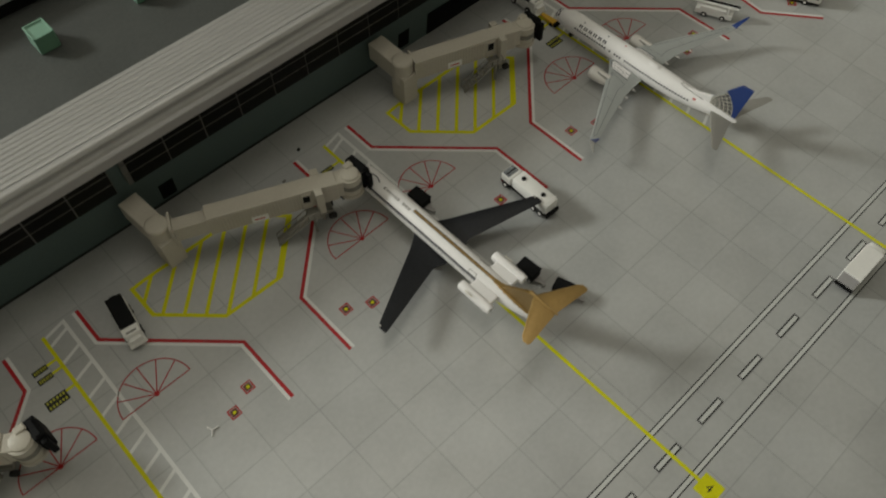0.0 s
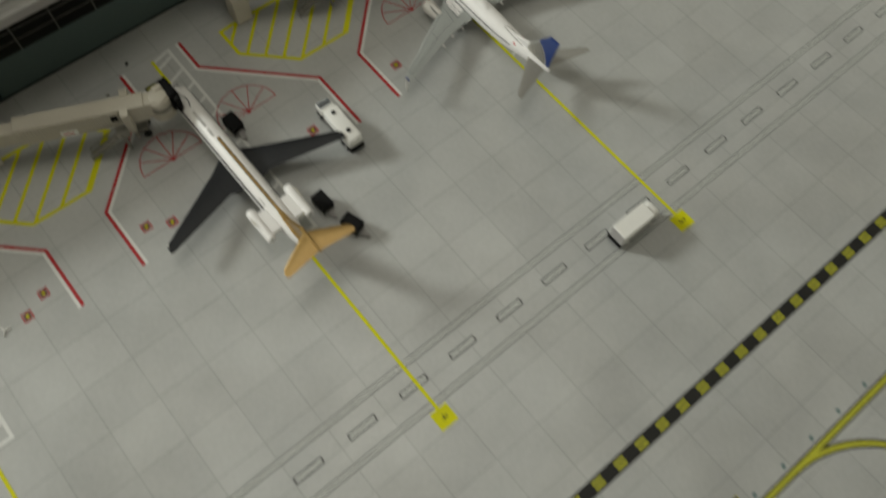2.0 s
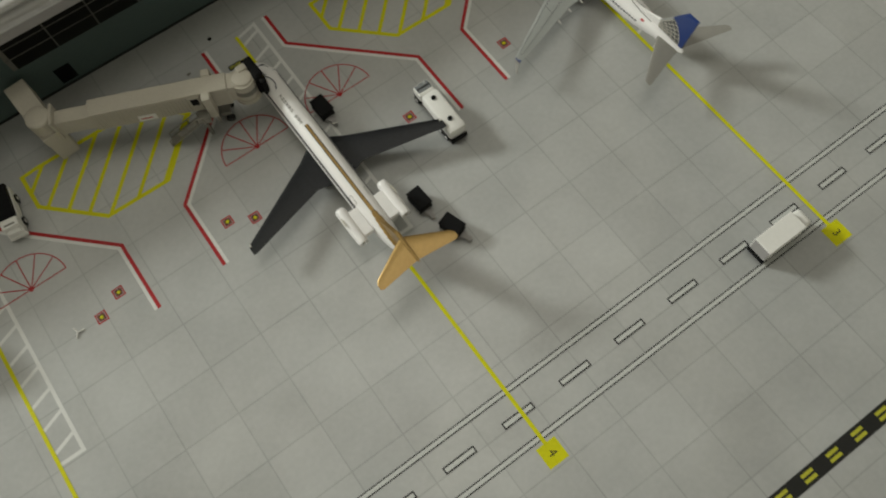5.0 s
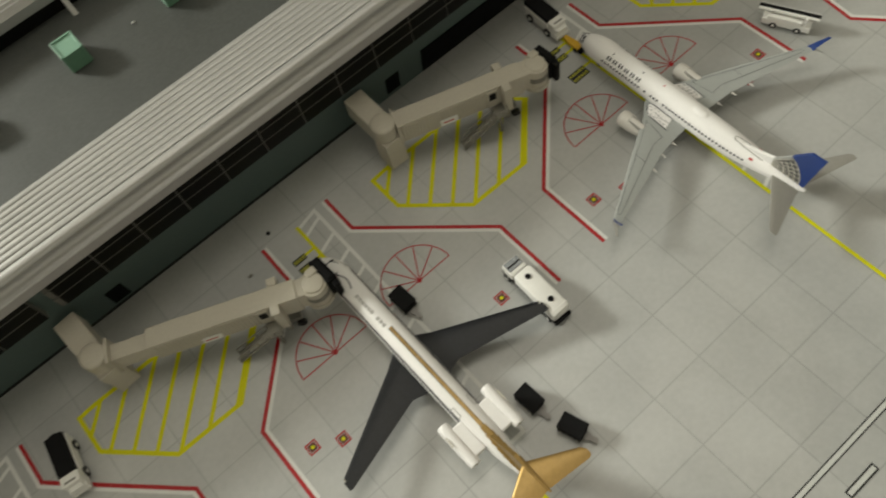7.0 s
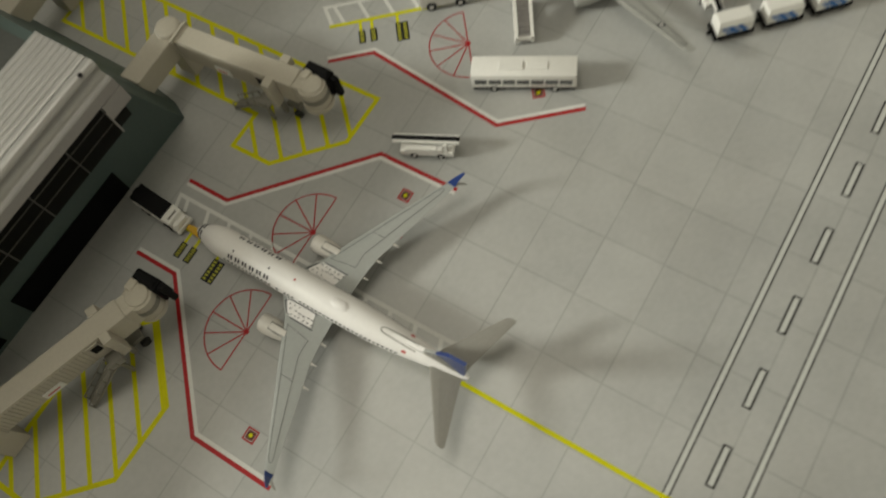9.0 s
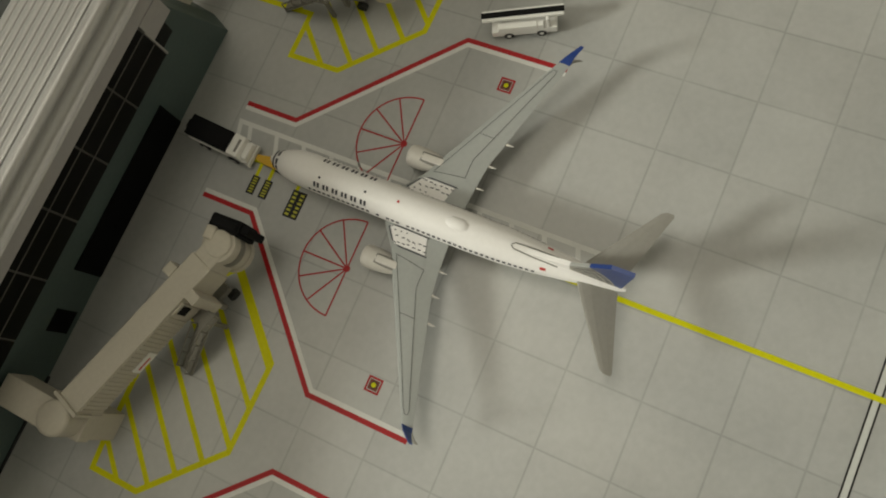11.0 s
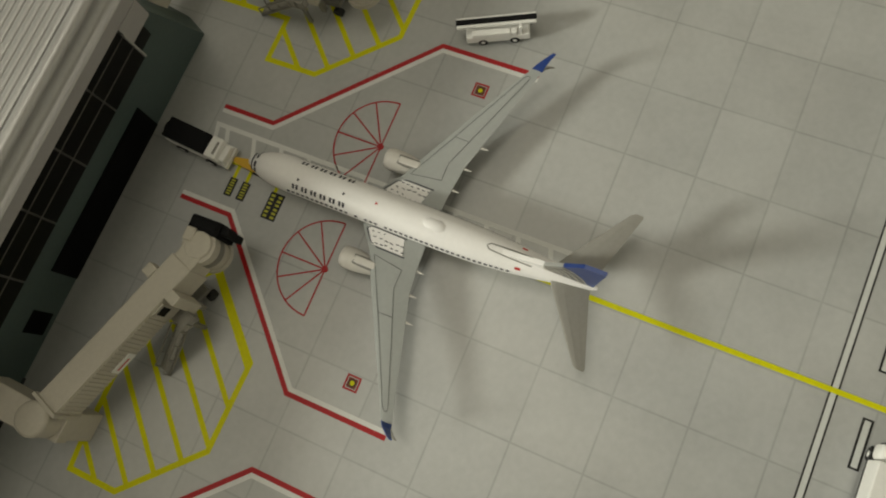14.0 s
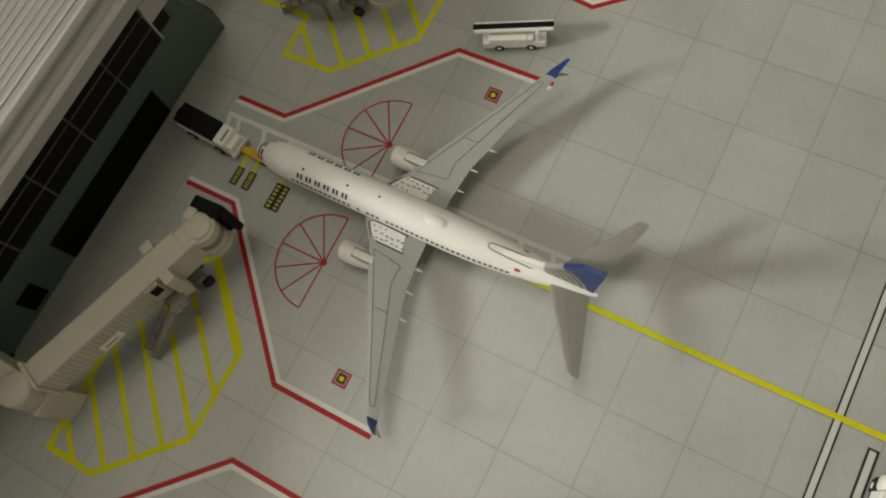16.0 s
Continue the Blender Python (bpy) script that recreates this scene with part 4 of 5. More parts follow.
    for s in (1, -1):
        for i, ch in enumerate(words):
            if ch == " ":
                continue
            st = 23.4 + 1.13 * (i if s < 0 else len(words) - 1 - i)
            deg = 39 if s > 0 else 141
            p = Vector(body.point(st, deg, 0.06)) * MM
            nrm = Vector((math.cos(radians(deg)), 0, math.sin(radians(deg))))
            along = Vector((0, 1 if s > 0 else -1, 0))
            upv = nrm.cross(along)
            m = Matrix((along, upv, nrm)).transposed().to_4x4()
            m.translation = p
            lettering("name_letter", ch, 1.6, M_INK, fus, m)
    return jet


navy_jet()


# ---- jet bridges: the rotunda at the origin, the tunnel along +x ----
def jet_bridge(x, y, heading, reach, wall, group="jet bridges", neck=0.0, face=2.0, hood_left=4.8):
    """wall: the corridor's far end, in the world; neck: length of the slimmer inner tunnel."""
    ob = thing("jet_bridge", "cream plastic passenger bridge with a black hood on the apron", "jet bridge", x, y, 0, heading, group)
    ob.scale.z = 0.875
    inv = pose(x, y, 0, 0, 0, heading).inverted()
    w = inv @ Vector((wall[0], wall[1], 0))
    d = Vector((w.x, w.y))
    turn = Matrix.Rotation(math.atan2(d.y, d.x), 4, "Z")
    L = d.length
    bm = box(bmesh.new(), 2.0, L, -3.9, 3.9, 13.5, 23.4, 0.4, turn)
    part("corridor", bm, M_BRIDGE, ob)
    bm = rod(bmesh.new(), (0, 0, 12.0), (0, 0, 23.6), 4.5, 28)
    part("rotunda", bm, M_BRIDGE, ob, smooth=40)
    part("rotunda_cap", loft(bmesh.new(), [[(r * math.cos(a), r * math.sin(a), z) for a in (2 * math.pi * i / 28 for i in range(28))] for r, z in ((4.5, 23.6), (4.3, 24.3), (3.6, 24.7))]), M_BRIDGE, ob, smooth=50)
    back = Matrix.Rotation(math.atan2(-d.y, -d.x), 4, "Z")
    part("pillar", box(bmesh.new(), -3.6, 4.6, -3.7, 3.7, 0, 12.6, 0.35, back), M_BRIDGE, ob, "square support block")
    part("pillar_head", box(bmesh.new(), -1.0, 5.2, -4.0, 4.0, 12.6, 17.5, 0.35, back), M_BRIDGE, ob)
    part("seal_ring", loft(bmesh.new(), [[(xx, yy * 4.3, 18.4 + zz * 6.0) for yy, zz in ((-1, -1), (1, -1), (1, 1), (-1, 1))] for xx in (4.0, 4.9)]), M_BRIDGE, ob)
    start = 4.5
    if neck:
        part("inner_tunnel", boxed(3.5, neck + 3, -2.75, 2.75, 13.2, 21.6, 0.3), M_BRIDGE, ob)
        start = neck
    end = reach - 5.5
    part("outer_tunnel", boxed(start, end, -3.5, 3.5, 12.4, 23.4, 0.35), M_BRIDGE, ob)
    for side in (-1, 1):
        fold = []
        xx = start + 1.0
        while xx < end - 11:
            fold += [(xx, 3.42), (xx + 0.12, 3.78), (xx + 0.62, 3.78), (xx + 0.74, 3.42)]
            xx += 1.3
        ring = [(x2, side * y2) for x2, y2 in fold] + [(fold[-1][0], side * 3.2), (fold[0][0], side * 3.2)]
        part("side_ribbing", prism(bmesh.new(), ring, 12.9, 22.4), M_BRIDGE, ob)
    mid = start + (end - start) * 0.38
    sign = part("sign_panel", boxed(mid - 3.2, mid + 3.2, -4.1, -3.6, 13.6, 17.0, 0.1), M_WHITE, ob, "pale sign panel")
    part("sign_bar", boxed(mid - 2.2, mid + 1.8, -4.17, -4.1, 15.0, 15.7), M_REDINK, sign)
    # The beam under the tunnel takes the darker copy, so its shade is painted.
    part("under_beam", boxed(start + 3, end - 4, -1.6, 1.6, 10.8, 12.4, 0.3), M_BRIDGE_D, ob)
    # cab and the black hood
    cab = part("cab", rod(bmesh.new(), (reach, 0, 13.2), (reach, 0, 22.6), 4.5, 28), M_BRIDGE, ob, smooth=40)
    part("cab_neck", boxed(reach - 6.5, reach, -3.2, 3.2, 13.6, 22.9, 0.4), M_BRIDGE, ob)
    part("cab_rim", rod(bmesh.new(), (reach, 0, 11.6), (reach, 0, 13.6), 5.0, 28), M_BRIDGE, cab, smooth=40)
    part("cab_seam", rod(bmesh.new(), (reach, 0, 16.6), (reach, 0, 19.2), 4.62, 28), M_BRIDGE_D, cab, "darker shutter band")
    part("cab_crown", loft(bmesh.new(), [[(reach + 0.2 + r * math.cos(a), r * math.sin(a), z) for a in (2 * math.pi * i / 16 for i in range(16))] for r, z in ((3.7, 22.5), (3.4, 23.3), (2.4, 23.7))]), M_BRIDGE, cab, smooth=45)
    lean = Matrix.Translation((reach, 0, 0)) @ Matrix.Rotation(radians(face - heading), 4, "Z")
    part("cab_wedge", box(bmesh.new(), 0.2, 3.8, 1.6, 4.4, 17.0, 24.2, 0.5, lean), M_BRIDGE, cab)
    hood = part("hood", box(bmesh.new(), 3.2, 7.2, -3.8, hood_left, 12.2, 23.2, 0.6, lean), M_BLACK, ob, "black folding hood")
    part("hood_lip", box(bmesh.new(), 4.4, 6.5, -6.0, -3.7, 12.0, 22.4, 0.5, lean), M_BLACK, hood)
    part("hood_fold", box(bmesh.new(), 4.2, 6.1, -3.2, 4.0, 23.5, 24.0, 0.2, lean), M_BLACK, hood)
    # side blocks, drive leg and wheels
    k = reach - 14.5
    part("side_cabinet", boxed(k + 0.4, k + 3.6, 3.5, 6.4, 19.4, 23.4, 0.3), M_BRIDGE, ob)
    leg = part("drive_column", boxed(k, k + 2.9, -7.0, -3.4, 11.0, 24.2, 0.3), M_BRIDGE, ob)
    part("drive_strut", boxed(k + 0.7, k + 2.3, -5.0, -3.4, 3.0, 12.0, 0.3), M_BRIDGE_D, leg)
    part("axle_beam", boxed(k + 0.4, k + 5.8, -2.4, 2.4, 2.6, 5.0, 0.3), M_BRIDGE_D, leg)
    for yy in (-3.7, 2.2):
        part("wheel", rod(bmesh.new(), (k + 5.1, yy, 1.6), (k + 5.1, yy + 1.5, 1.6), 1.6, 18), M_RUBBER, leg)
    part("door_window", boxed(k - 4.6, k - 2.0, -4.12, -3.7, 17.2, 21.2), M_BLACK, ob, "dark door window")
    part("door_frame", boxed(k - 5.2, k - 1.4, -4.0, -3.4, 13.0, 22.4, 0.1), M_BRIDGE, ob)
    # service stair down to the apron
    stair = part("service_landing", boxed(k - 4.8, k + 0.2, -9.2, -3.6, 11.6, 12.3), M_STAIR, ob, "grey metal service stair and landing")
    n = 9
    tread = None
    for i in range(n):
        if tread is None:
            tread = part("stair_tread", boxed(-1.5, 0, -8.8, -6.0, -0.5, 0), M_STAIR, stair)
            tread.matrix_basis = pose((k - 4.6) * MM, 0, 11.5 * MM)
        else:
            share("stair_tread", tread, stair, k - 4.6 - 1.45 * i, 0, 11.5 - 1.3 * i)
    for yy in (-9.1, -5.8):
        bm = bmesh.new()
        rod(bm, (k - 4.6, yy, 11.6), (k - 4.6 - 1.45 * n, yy, 0.3), 0.45, 8)
        rod(bm, (k - 4.6, yy, 15.4), (k - 4.6 - 1.45 * n, yy, 4.0), 0.22, 8)
        for i in range(0, n + 1, 3):
            rod(bm, (k - 4.6 - 1.45 * i, yy, 11.5 - 1.3 * i), (k - 4.6 - 1.45 * i, yy, 15.3 - 1.3 * i), 0.2, 6)
        part("stair_rail", bm, M_STAIR, stair)
    bm = bmesh.new()
    rod(bm, (k - 4.8, -9.1, 15.4), (k + 0.2, -9.1, 15.4), 0.24, 8)
    rod(bm, (k - 4.8, -9.1, 13.8), (k + 0.2, -9.1, 13.8), 0.2, 8)
    rod(bm, (k + 0.2, -9.1, 15.4), (k + 0.2, -4.6, 15.4), 0.22, 8)
    for xx in (k - 4.8, k - 2.3, k + 0.2):
        rod(bm, (xx, -9.1, 12.0), (xx, -9.1, 15.4), 0.2, 6)
    part("landing_rail", bm, M_STAIR, stair)
    part("landing_post", boxed(k - 2.9, k - 1.9, -7.8, -6.8, 0.2, 11.7), M_STAIR, stair)
    return ob


jet_bridge(-80.0, 68.8, math.degrees(math.atan2(-19.2, 53.5)), 56.8, (-79.7, 86.6))
jet_bridge(-199.0, 68.3, -24.2, 71.6, (-200.4, 86.6), neck=17.0, hood_left=6.2)
jet_bridge(-325.8, 65.8, math.degrees(math.atan2(-36.5, 53.0)), 64.5, (-326.4, 88.5), neck=17.0)
jet_bridge(51.2, 99.6, -86.7, 56.4, (29.5, 99.2), face=0.0, hood_left=5.6)
jet_bridge(52.5, 163.0, -36.0, 72.0, (28.0, 161.0), face=24.0)


# ---- vehicles: front towards +y, wheels on z = 0 ----
def wheels(ob, places, r, wide=0.8):
    for x, y in places:
        w = part("wheel", rod(bmesh.new(), (x - wide / 2, y, r), (x + wide / 2, y, r), r, 16), M_RUBBER, ob)
        s = 1 if x > 0 else -1
        part("hub", rod(bmesh.new(), (x + s * wide * 0.3, y, r), (x + s * wide * 0.56, y, r), r * 0.45, 10), M_WHITE, w)


def tractor(x, y, rz):
    ob = thing("pushback_truck", "white ground-power truck with a flat black top", "airport truck", x, y, 0, rz, "ground-power trucks")
    part("chassis", boxed(-3.0, 3.0, -8.2, 10.6, 1.0, 4.2, 0.3), M_WHITE, ob)
    part("body_side", boxed(-3.25, 3.25, -8.4, 5.2, 3.6, 6.0, 0.3), M_WHITE, ob)
    part("top_deck", boxed(-2.95, 2.95, -8.6, 5.3, 6.0, 8.0, 0.2), M_BLACK, ob, "flat black deck")
    part("deck_ridge", boxed(-1.2, 1.2, -9.3, -8.3, 6.0, 7.6, 0.2), M_BLACK, ob)
    cab = part("cab", boxed(-3.1, 3.1, 5.4, 9.1, 4.0, 7.6, 0.5), M_WHITE, ob)
    part("windscreen", boxed(-1.9, 1.9, 7.6, 8.4, 7.3, 7.68, 0.1), M_GREYINK, cab, "narrow dark windscreen")
    part("hood", boxed(-2.4, 2.4, 8.8, 10.7, 3.6, 5.6, 0.4), M_WHITE, ob)
    part("bumper", boxed(-3.2, 3.2, 10.2, 11.0, 1.4, 3.0, 0.2), M_WHITE, ob)
    wheels(ob, [(sx * 3.0, yy) for sx in (-1, 1) for yy in (-4.6, 5.4)], 1.75, 1.1)
    return ob


truck = tractor(0.6, 72.9, 176)
copy_thing(truck, pose(-226.8 * MM, 54.4 * MM, 0, 0, 0, 172))
copy_thing(truck, pose(112.0 * MM, 32.4 * MM, 0, 0, 0, 216.5))


def tow_bar(x, y, rz):
    ob = thing("tow_bar", "yellow tow bar with small black wheels at the nose gear", "tow bar", x, y, 0, rz, "tow bars")
    part("bar", loft(bmesh.new(), [[(-w, yy, 1.2), (w, yy, 1.2), (w, yy, 2.2), (-w, yy, 2.2)] for yy, w in ((4.6, 0.7), (1.0, 1.3), (-4.5, 1.6))]), M_YELLOW, ob)
    part("hitch", boxed(-1.7, 1.7, -5.6, -3.9, 0.9, 2.4, 0.2), M_BLACK, ob)
    for s in (-1, 1):
        part("wheel", rod(bmesh.new(), (s * 1.4 - 0.4, -2.6, 0.9), (s * 1.4 + 0.4, -2.6, 0.9), 0.9, 12), M_RUBBER, ob)
    return ob


bar = tow_bar(0.1, 57.0, 0)
copy_thing(bar, pose(121.2 * MM, 19.0 * MM, 0, 0, 0, 38.5))


def fuel_truck(x, y, rz):
    ob = thing("fuel_truck", "white fuel tanker with two black hatches under the wing tip", "tanker truck", x, y, 0, rz)
    part("chassis", boxed(-3.0, 3.0, -13.5, 12.5, 1.2, 3.0, 0.3), M_BLACK, ob)
    tank = part("tank", boxed(-3.45, 3.45, -12.8, 6.2, 3.0, 8.4, 1.0), M_WHITE, ob, smooth=40)
    part("tank_end_band", boxed(-3.5, 3.5, -11.4, -11.1, 3.4, 8.5, 0.05), M_WHITE, tank)
    for yy in (2.9, -7.6):
        part("hatch", rod(bmesh.new(), (0, yy, 8.3), (0, yy, 8.75), 0.95, 16), M_BLACK, tank, "black round hatch")
    cab = part("cab", boxed(-3.2, 3.2, 6.9, 12.2, 2.6, 6.6, 0.6), M_WHITE, ob)
    part("windscreen", boxed(-2.8, 2.8, 8.3, 11.8, 6.3, 6.8, 0.2), M_SILVERGLASS, cab, "silver windscreen")
    part("roof_bar", boxed(-2.8, 2.8, 9.6, 10.1, 6.7, 6.95), M_BLACK, cab)
    wheels(ob, [(sx * 3.1, yy) for sx in (-1, 1) for yy in (-9.8, -6.2, 9.4)], 1.6, 1.0)
    part("rear_bumper", boxed(-3.3, 3.3, -13.6, -12.8, 1.4, 3.8, 0.2), M_BLACK, ob)
    return ob


fuel_truck(-81.0, -5.6, -1.5)


def dolly(x, y, rz):
    ob = thing("baggage_dolly", "black flat-topped dolly with a grey drawbar", "dolly", x, y, 0, rz, "black dollies")
    part("body", boxed(-2.7, 2.7, -4.0, 4.0, 1.2, 5.0, 0.7), M_BLACK, ob)
    part("top_rim", boxed(-2.8, 2.8, -4.1, 4.1, 4.6, 5.3, 0.3), M_BLACK, ob)
    bm = loft(bmesh.new(), [[(-w, yy, 1.1), (w, yy, 1.1), (w, yy, 1.9), (-w, yy, 1.9)] for yy, w in ((3.9, 1.3), (5.6, 1.2), (6.0, 0.7), (7.6, 0.7))])
    bar = part("drawbar", bm, M_FASCIA, ob, "grey metal drawbar")
    part("eye", rod(bmesh.new(), (0, 7.4, 1.0), (0, 7.4, 2.1), 0.95, 12), M_FASCIA, bar)
    wheels(ob, [(sx * 2.3, yy) for sx in (-1, 1) for yy in (-2.6, 2.6)], 1.15, 0.7)
    return ob


cart = dolly(-114.3, 21.8, 184)
copy_thing(cart, pose(-107.3 * MM, -30.4 * MM, 0, 0, 0, 184))
copy_thing(cart, pose(-103.9 * MM, -45.2 * MM, 0, 0, 0, 198))


def box_truck(x, y, rz):
    ob = thing("box_truck", "white box truck with dark skirts on the service road", "truck", x, y, 0, rz)
    ob.scale = (0.94, 0.93, 0.94)
    part("chassis", boxed(-3.5, 3.5, -10.8, 9.8, 1.0, 3.0, 0.3), M_BLACK, ob)
    part("cargo_box", boxed(-3.8, 3.8, -11.2, 6.2, 2.8, 10.4, 0.35), M_WHITE, ob)
    part("rear_door", boxed(-3.4, 3.4, -11.45, -11.15, 3.6, 9.8, 0.05), M_FASCIA, ob, "grey rear door")
    part("rear_bumper", boxed(-3.7, 3.7, -11.7, -11.1, 1.2, 3.2, 0.1), M_BLACK, ob)
    cab = part("cab", boxed(-3.4, 3.4, 6.4, 10.6, 2.4, 8.6, 1.2), M_WHITE, ob, smooth=45)
    part("windscreen", boxed(-2.9, 2.9, 10.2, 10.75, 5.2, 7.6, 0.15), M_DARKGLASS, cab)
    wheels(ob, [(sx * 3.2, yy) for sx in (-1, 1) for yy in (-7.2, 7.6)], 1.7, 1.0)
    return ob


box_truck(-18.2, -114.6, -90)


def belt_loader(x, y, rz, tilt=4.0):
    ob = thing("belt_loader", "white belt loader with a long black belt", "belt loader", x, y, 0, rz, "belt loaders")
    part("chassis", boxed(-3.1, 3.1, -8.6, 8.6, 1.2, 3.8, 0.3), M_WHITE, ob)
    part("engine_cover", boxed(1.6, 3.3, -6.8, 3.6, 3.8, 5.6, 0.3), M_WHITE, ob)
    part("seat", boxed(1.7, 3.2, 3.6, 5.2, 3.8, 5.4, 0.2), M_WHITE, ob)
    part("steering_post", boxed(1.8, 3.0, 6.0, 6.8, 3.8, 7.6, 0.2), M_WHITE, ob)
    lean = Matrix.Rotation(radians(tilt), 4, "X")
    boom = part("boom", box(bmesh.new(), -1.6, 1.4, -10.7, 10.7, 6.0, 7.0, 0.25, lean), M_WHITE, ob)
    part("belt", box(bmesh.new(), -0.9, 0.7, -10.8, 10.8, 7.0, 7.3, 0.1, lean), M_BLACK, boom, "black rubber belt")
    for yy in (-6, 6):
        part("boom_strut", boxed(-0.6, 0.4, yy - 0.4, yy + 0.4, 3.6, 6.3), M_WHITE, boom)
    wheels(ob, [(sx * 2.8, yy) for sx in (-1, 1) for yy in (-4.2, 4.4)], 1.3, 0.8)
    return ob


belt_loader(59.5, 6.8, 203.3, 0.8)
belt_loader(150.9, -44.2, 136.4, -15.0)


def bus(x, y, rz):
    ob = thing("apron_bus", "white airport bus with dark side windows", "bus", x, y, 0, rz)
    part("skirt", boxed(-3.7, 3.7, -16.4, 16.4, 0.7, 2.0, 0.3), M_BLACK, ob)
    body = part("body", boxed(-3.9, 3.9, -16.8, 16.8, 1.8, 8.6, 0.7), M_WHITE, ob, smooth=40)
    for s in (-1, 1):
        for k in range(7):
            y0 = -15.6 + 4.5 * k
            part("window", boxed(s * 3.92 - 0.06, s * 3.92 + 0.06, y0, y0 + 3.9, 4.1, 6.3), M_BUSGLASS, body)
    for yy in (-16.82, 16.82):
        part("end_window", boxed(-3.0, 3.0, yy - 0.06, yy + 0.06, 4.2, 7.2), M_DARKGLASS, body)
    part("roof_unit", boxed(-1.4, 1.6, -8.0, -0.2, 8.5, 9.15, 0.25), M_WHITE, body)
    part("roof_hatch", boxed(-1.3, 1.5, 0.6, 7.6, 8.5, 8.95, 0.25), M_WHITE, body)
    wheels(ob, [(sx * 3.5, yy) for sx in (-1, 1) for yy in (-9.6, 9.8)], 1.5, 0.9)
    return ob


bus(95.0, -8.4, 205.3)


def baggage_cart(x, y, rz):
    ob = thing("baggage_cart", "white covered baggage cart with blue stripes and black base", "baggage cart", x, y, 0, rz, "baggage carts in a train")
    part("base", boxed(-3.2, 3.2, -6.4, 6.4, 0.9, 2.6, 0.25), M_BLACK, ob)
    cover = part("cover", loft(bmesh.new(), [[(-3.0, -5.5, 2.6), (3.0, -5.5, 2.6), (3.0, 5.5, 2.6), (-3.0, 5.5, 2.6)], [(-3.0, -5.5, 6.6), (3.0, -5.5, 6.6), (3.0, 5.5, 6.6), (-3.0, 5.5, 6.6)],
                                             [(-2.1, -5.2, 8.2), (2.1, -5.2, 8.2), (2.1, 5.2, 8.2), (-2.1, 5.2, 8.2)]]), M_WHITE, ob)
    for s in (-1, 1):
        for k, (a, b) in enumerate(((1.0, 2.0), (-1.9, 0.5), (-4.6, -2.6))):
            bm = bmesh.new()
            v = [(s * 3.06, a, 2.8), (s * 3.06, b, 2.8), (s * 3.06, b + 2.9, 6.4), (s * 3.06, a + 2.9, 6.4)]
            bm.faces.new([bm.verts.new(p) for p in v])
            part("stripe", bm, M_STRIPE, cover)
    part("hitch", boxed(-0.5, 0.5, 6.0, 7.6, 1.2, 1.9), M_BLACK, ob)
    wheels(ob, [(sx * 2.6, yy) for sx in (-1, 1) for yy in (-3.8, 3.8)], 1.2, 0.7)
    return ob


c1 = baggage_cart(139.6, -58.2, 42)
copy_thing(c1, pose(150.2 * MM, -69.7 * MM, 0, 0, 0, 42.5))
copy_thing(c1, pose(161.0 * MM, -81.0 * MM, 0, 0, 0, 44))


def boarding_stairs(x, y, rz):
    ob = thing("boarding_stairs", "white mobile boarding stairs at the forward door", "stairs", x, y, 0, rz)
    part("base", boxed(-3.4, 3.4, -12.5, 3.8, 1.0, 2.2, 0.3), M_WHITE, ob)
    part("platform", boxed(-3.6, 3.6, 0.2, 5.2, 7.0, 7.6, 0.1), M_WHITE, ob)
    for s in (-1, 1):
        part("platform_side", boxed(s * 3.5 - 0.5, s * 3.5 + 0.5, -0.2, 5.2, 7.0, 10.4, 0.2), M_WHITE, ob)
        poly = [(-13.0, 0.9), (0.2, 7.0), (0.2, 10.4), (-13.0, 4.0)]
        part("side_rail", side_prism(bmesh.new(), poly, s * 2.55 - 0.55, s * 2.55 + 0.55), M_WHITE, ob)
    for k in range(9):
        part("step", boxed(-2.05, 2.05, -12.4 + 1.4 * k, -10.9 + 1.4 * k, 1.2 + 0.65 * k, 1.65 + 0.65 * k), M_FASCIA, ob)
    part("strut", boxed(-2.4, 2.4, 1.0, 3.2, 2.0, 7.0, 0.2), M_WHITE, ob)
    wheels(ob, [(sx * 3.0, yy) for sx in (-1, 1) for yy in (-9.0, 2.0)], 1.1, 0.7)
    return ob


boarding_stairs(118.4, 5.1, -58.3)


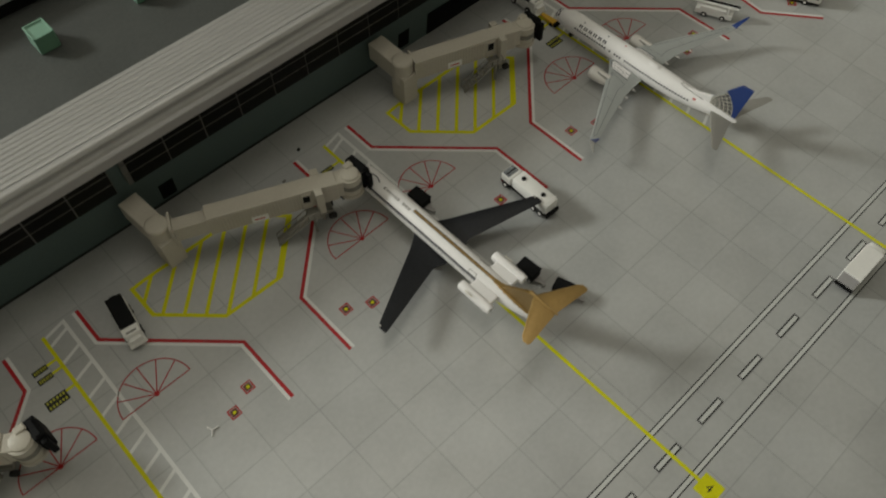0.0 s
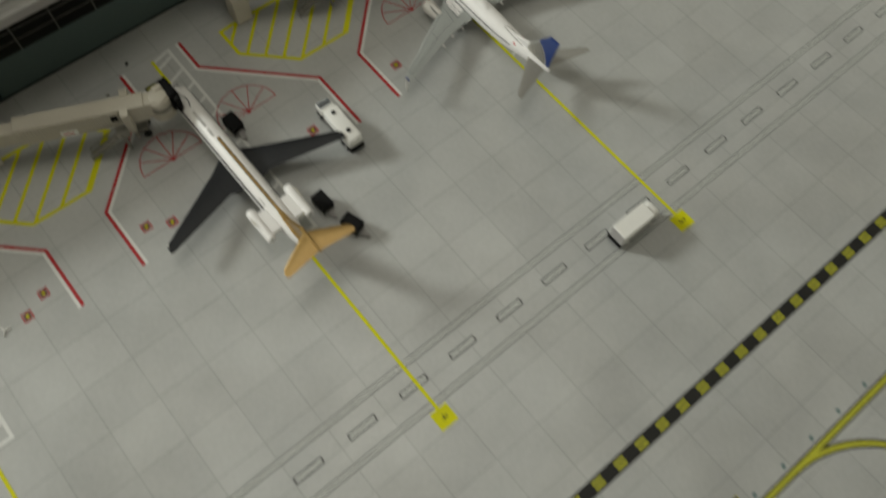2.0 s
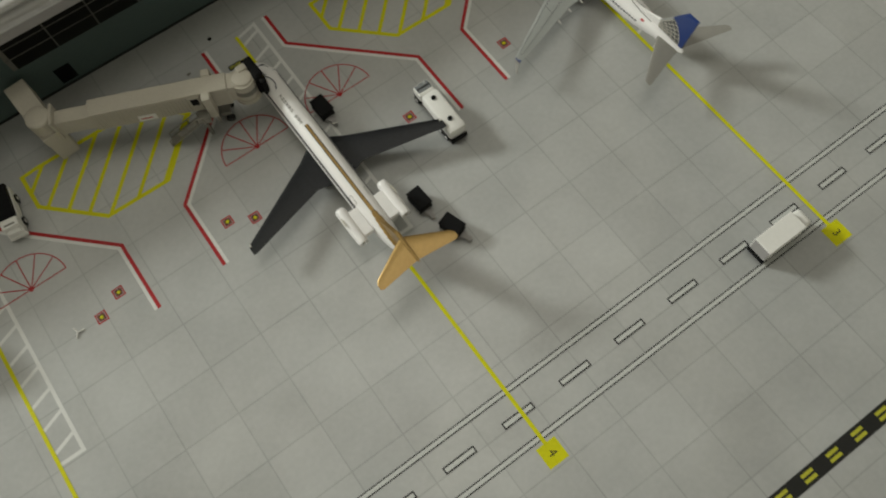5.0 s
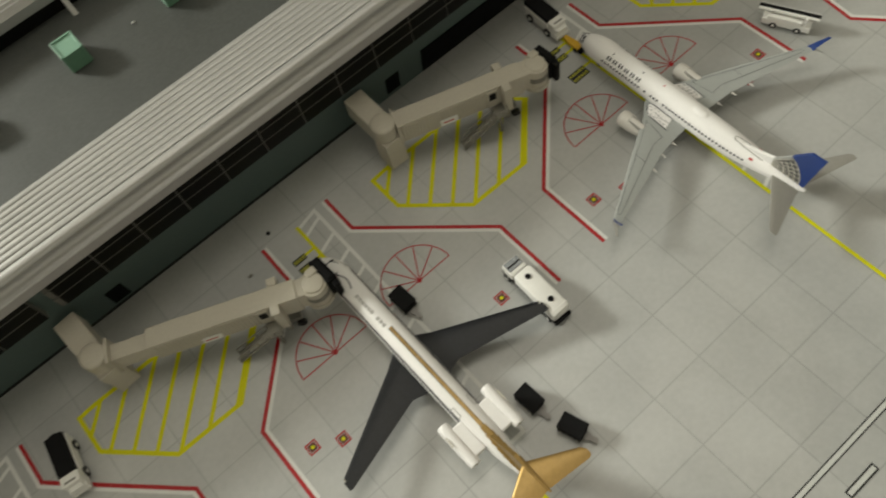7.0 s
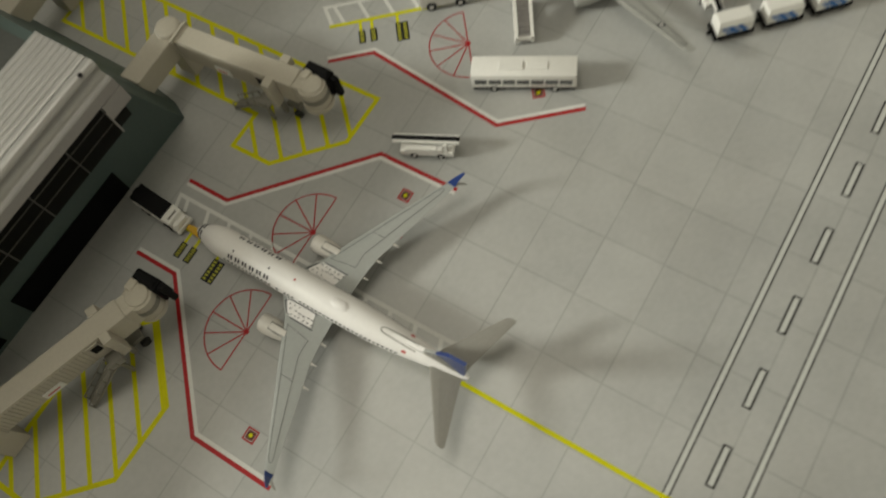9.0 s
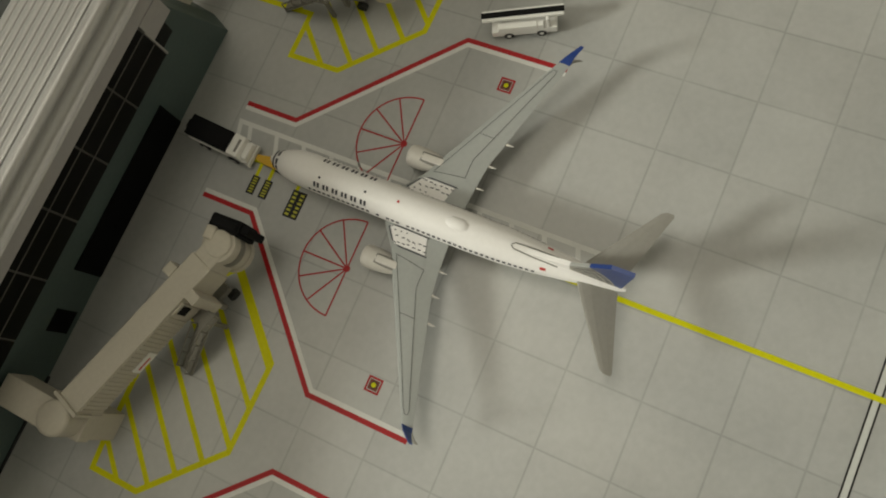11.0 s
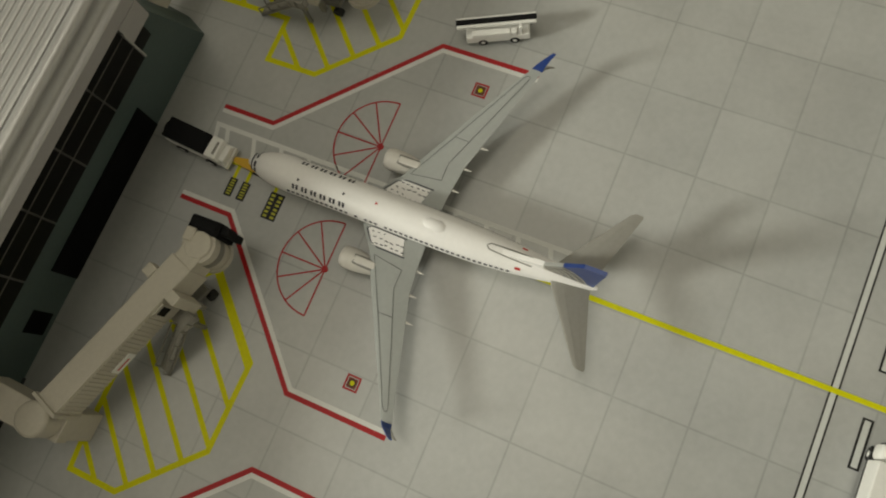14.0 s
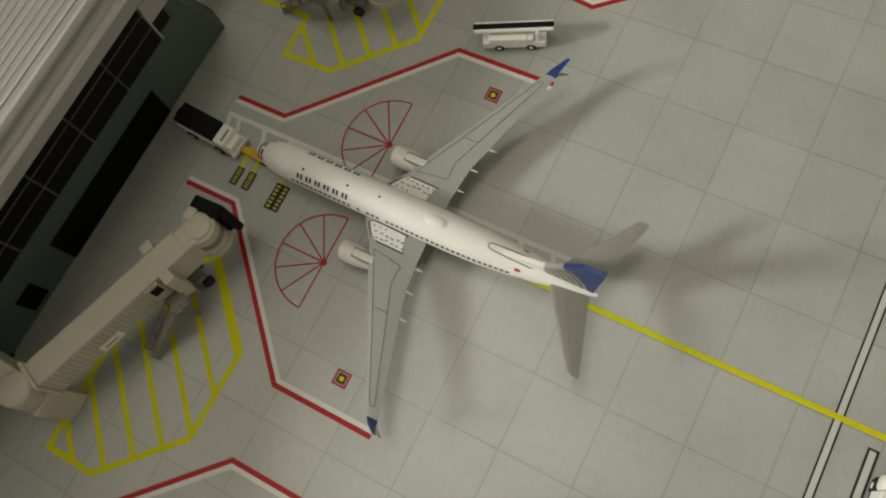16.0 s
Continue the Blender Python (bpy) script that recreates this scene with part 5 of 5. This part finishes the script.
def dark_truck(x, y, rz):
    ob = thing("catering_truck", "white truck with teal sides and dark skirts on its stand", "truck", x, y, 0, rz)
    part("chassis", boxed(-3.4, 3.4, -12.5, 12.5, 1.2, 3.2, 0.4), M_BLACK, ob)
    hold = part("cargo_box", boxed(-3.7, 3.7, -12.4, 7.0, 3.2, 10.0, 0.4), M_WHITE, ob)
    for side in (-1, 1):
        part("side_stripe", boxed(side * 3.74 - 0.05, side * 3.74 + 0.05, -12.0, 6.6, 3.6, 7.6), M_TEALPAINT, hold, "teal painted side stripe")
    cab = part("cab", boxed(-3.4, 3.4, 7.2, 12.4, 3.6, 7.8, 0.7), M_WHITE, ob)
    part("windscreen", boxed(-2.9, 2.9, 11.9, 12.5, 5.4, 7.2, 0.15), M_DARKGLASS, cab)
    wheels(ob, [(sx * 3.3, yy) for sx in (-1, 1) for yy in (-8, 8.6)], 1.8, 1.1)
    return ob


dark_truck(168.6, 31.5, 28)

# ---- crumbs on the apron ----
crumb = thing("plastic_sprue", "tiny forked scrap of white plastic lying on the apron", "scrap", -227.5, 0.6, 0.05, 20)
bm = bmesh.new()
for a in (90, 215, 330):
    rod(bm, (0, 0, 0.35), (2.2 * math.cos(radians(a)), 2.2 * math.sin(radians(a)), 0.3), 0.28, 6)
part("fork", bm, M_WHITE, crumb)
bead = part("dust_crumb", boxed(-0.7, 0.7, -0.6, 0.6, 0, 0.8, 0.25), M_BLACK)
bead.matrix_world = pose(-132.4 * MM, 76.6 * MM, 0, 0, 0, 30)
tagged(bead, "small dark crumb lying on the apron", "crumb", "", "")
fleck = part("dust_fleck", boxed(-0.8, 0.8, -0.5, 0.5, 0, 0.4, 0.15), M_BRIDGE_D)
fleck.matrix_world = pose(-146.8 * MM, 67.6 * MM, 0, 0, 0, 10)
tagged(fleck, "small grey fleck of dirt on the apron", "crumb")
pip = bmesh.new()
bmesh.ops.create_icosphere(pip, subdivisions=2, radius=0.45, matrix=Matrix.Translation((0, 0, 0.4)))
rod(pip, (0, 0, 0.3), (0.8, 0.3, 0.2), 0.18, 6)
pip = part("plastic_pip", pip, M_WHITE, smooth=60)
pip.matrix_world = pose(-120.5 * MM, 156.6 * MM, 38.26 * MM)
tagged(pip, "tiny white plastic pip lying on the flat roof", "scrap")
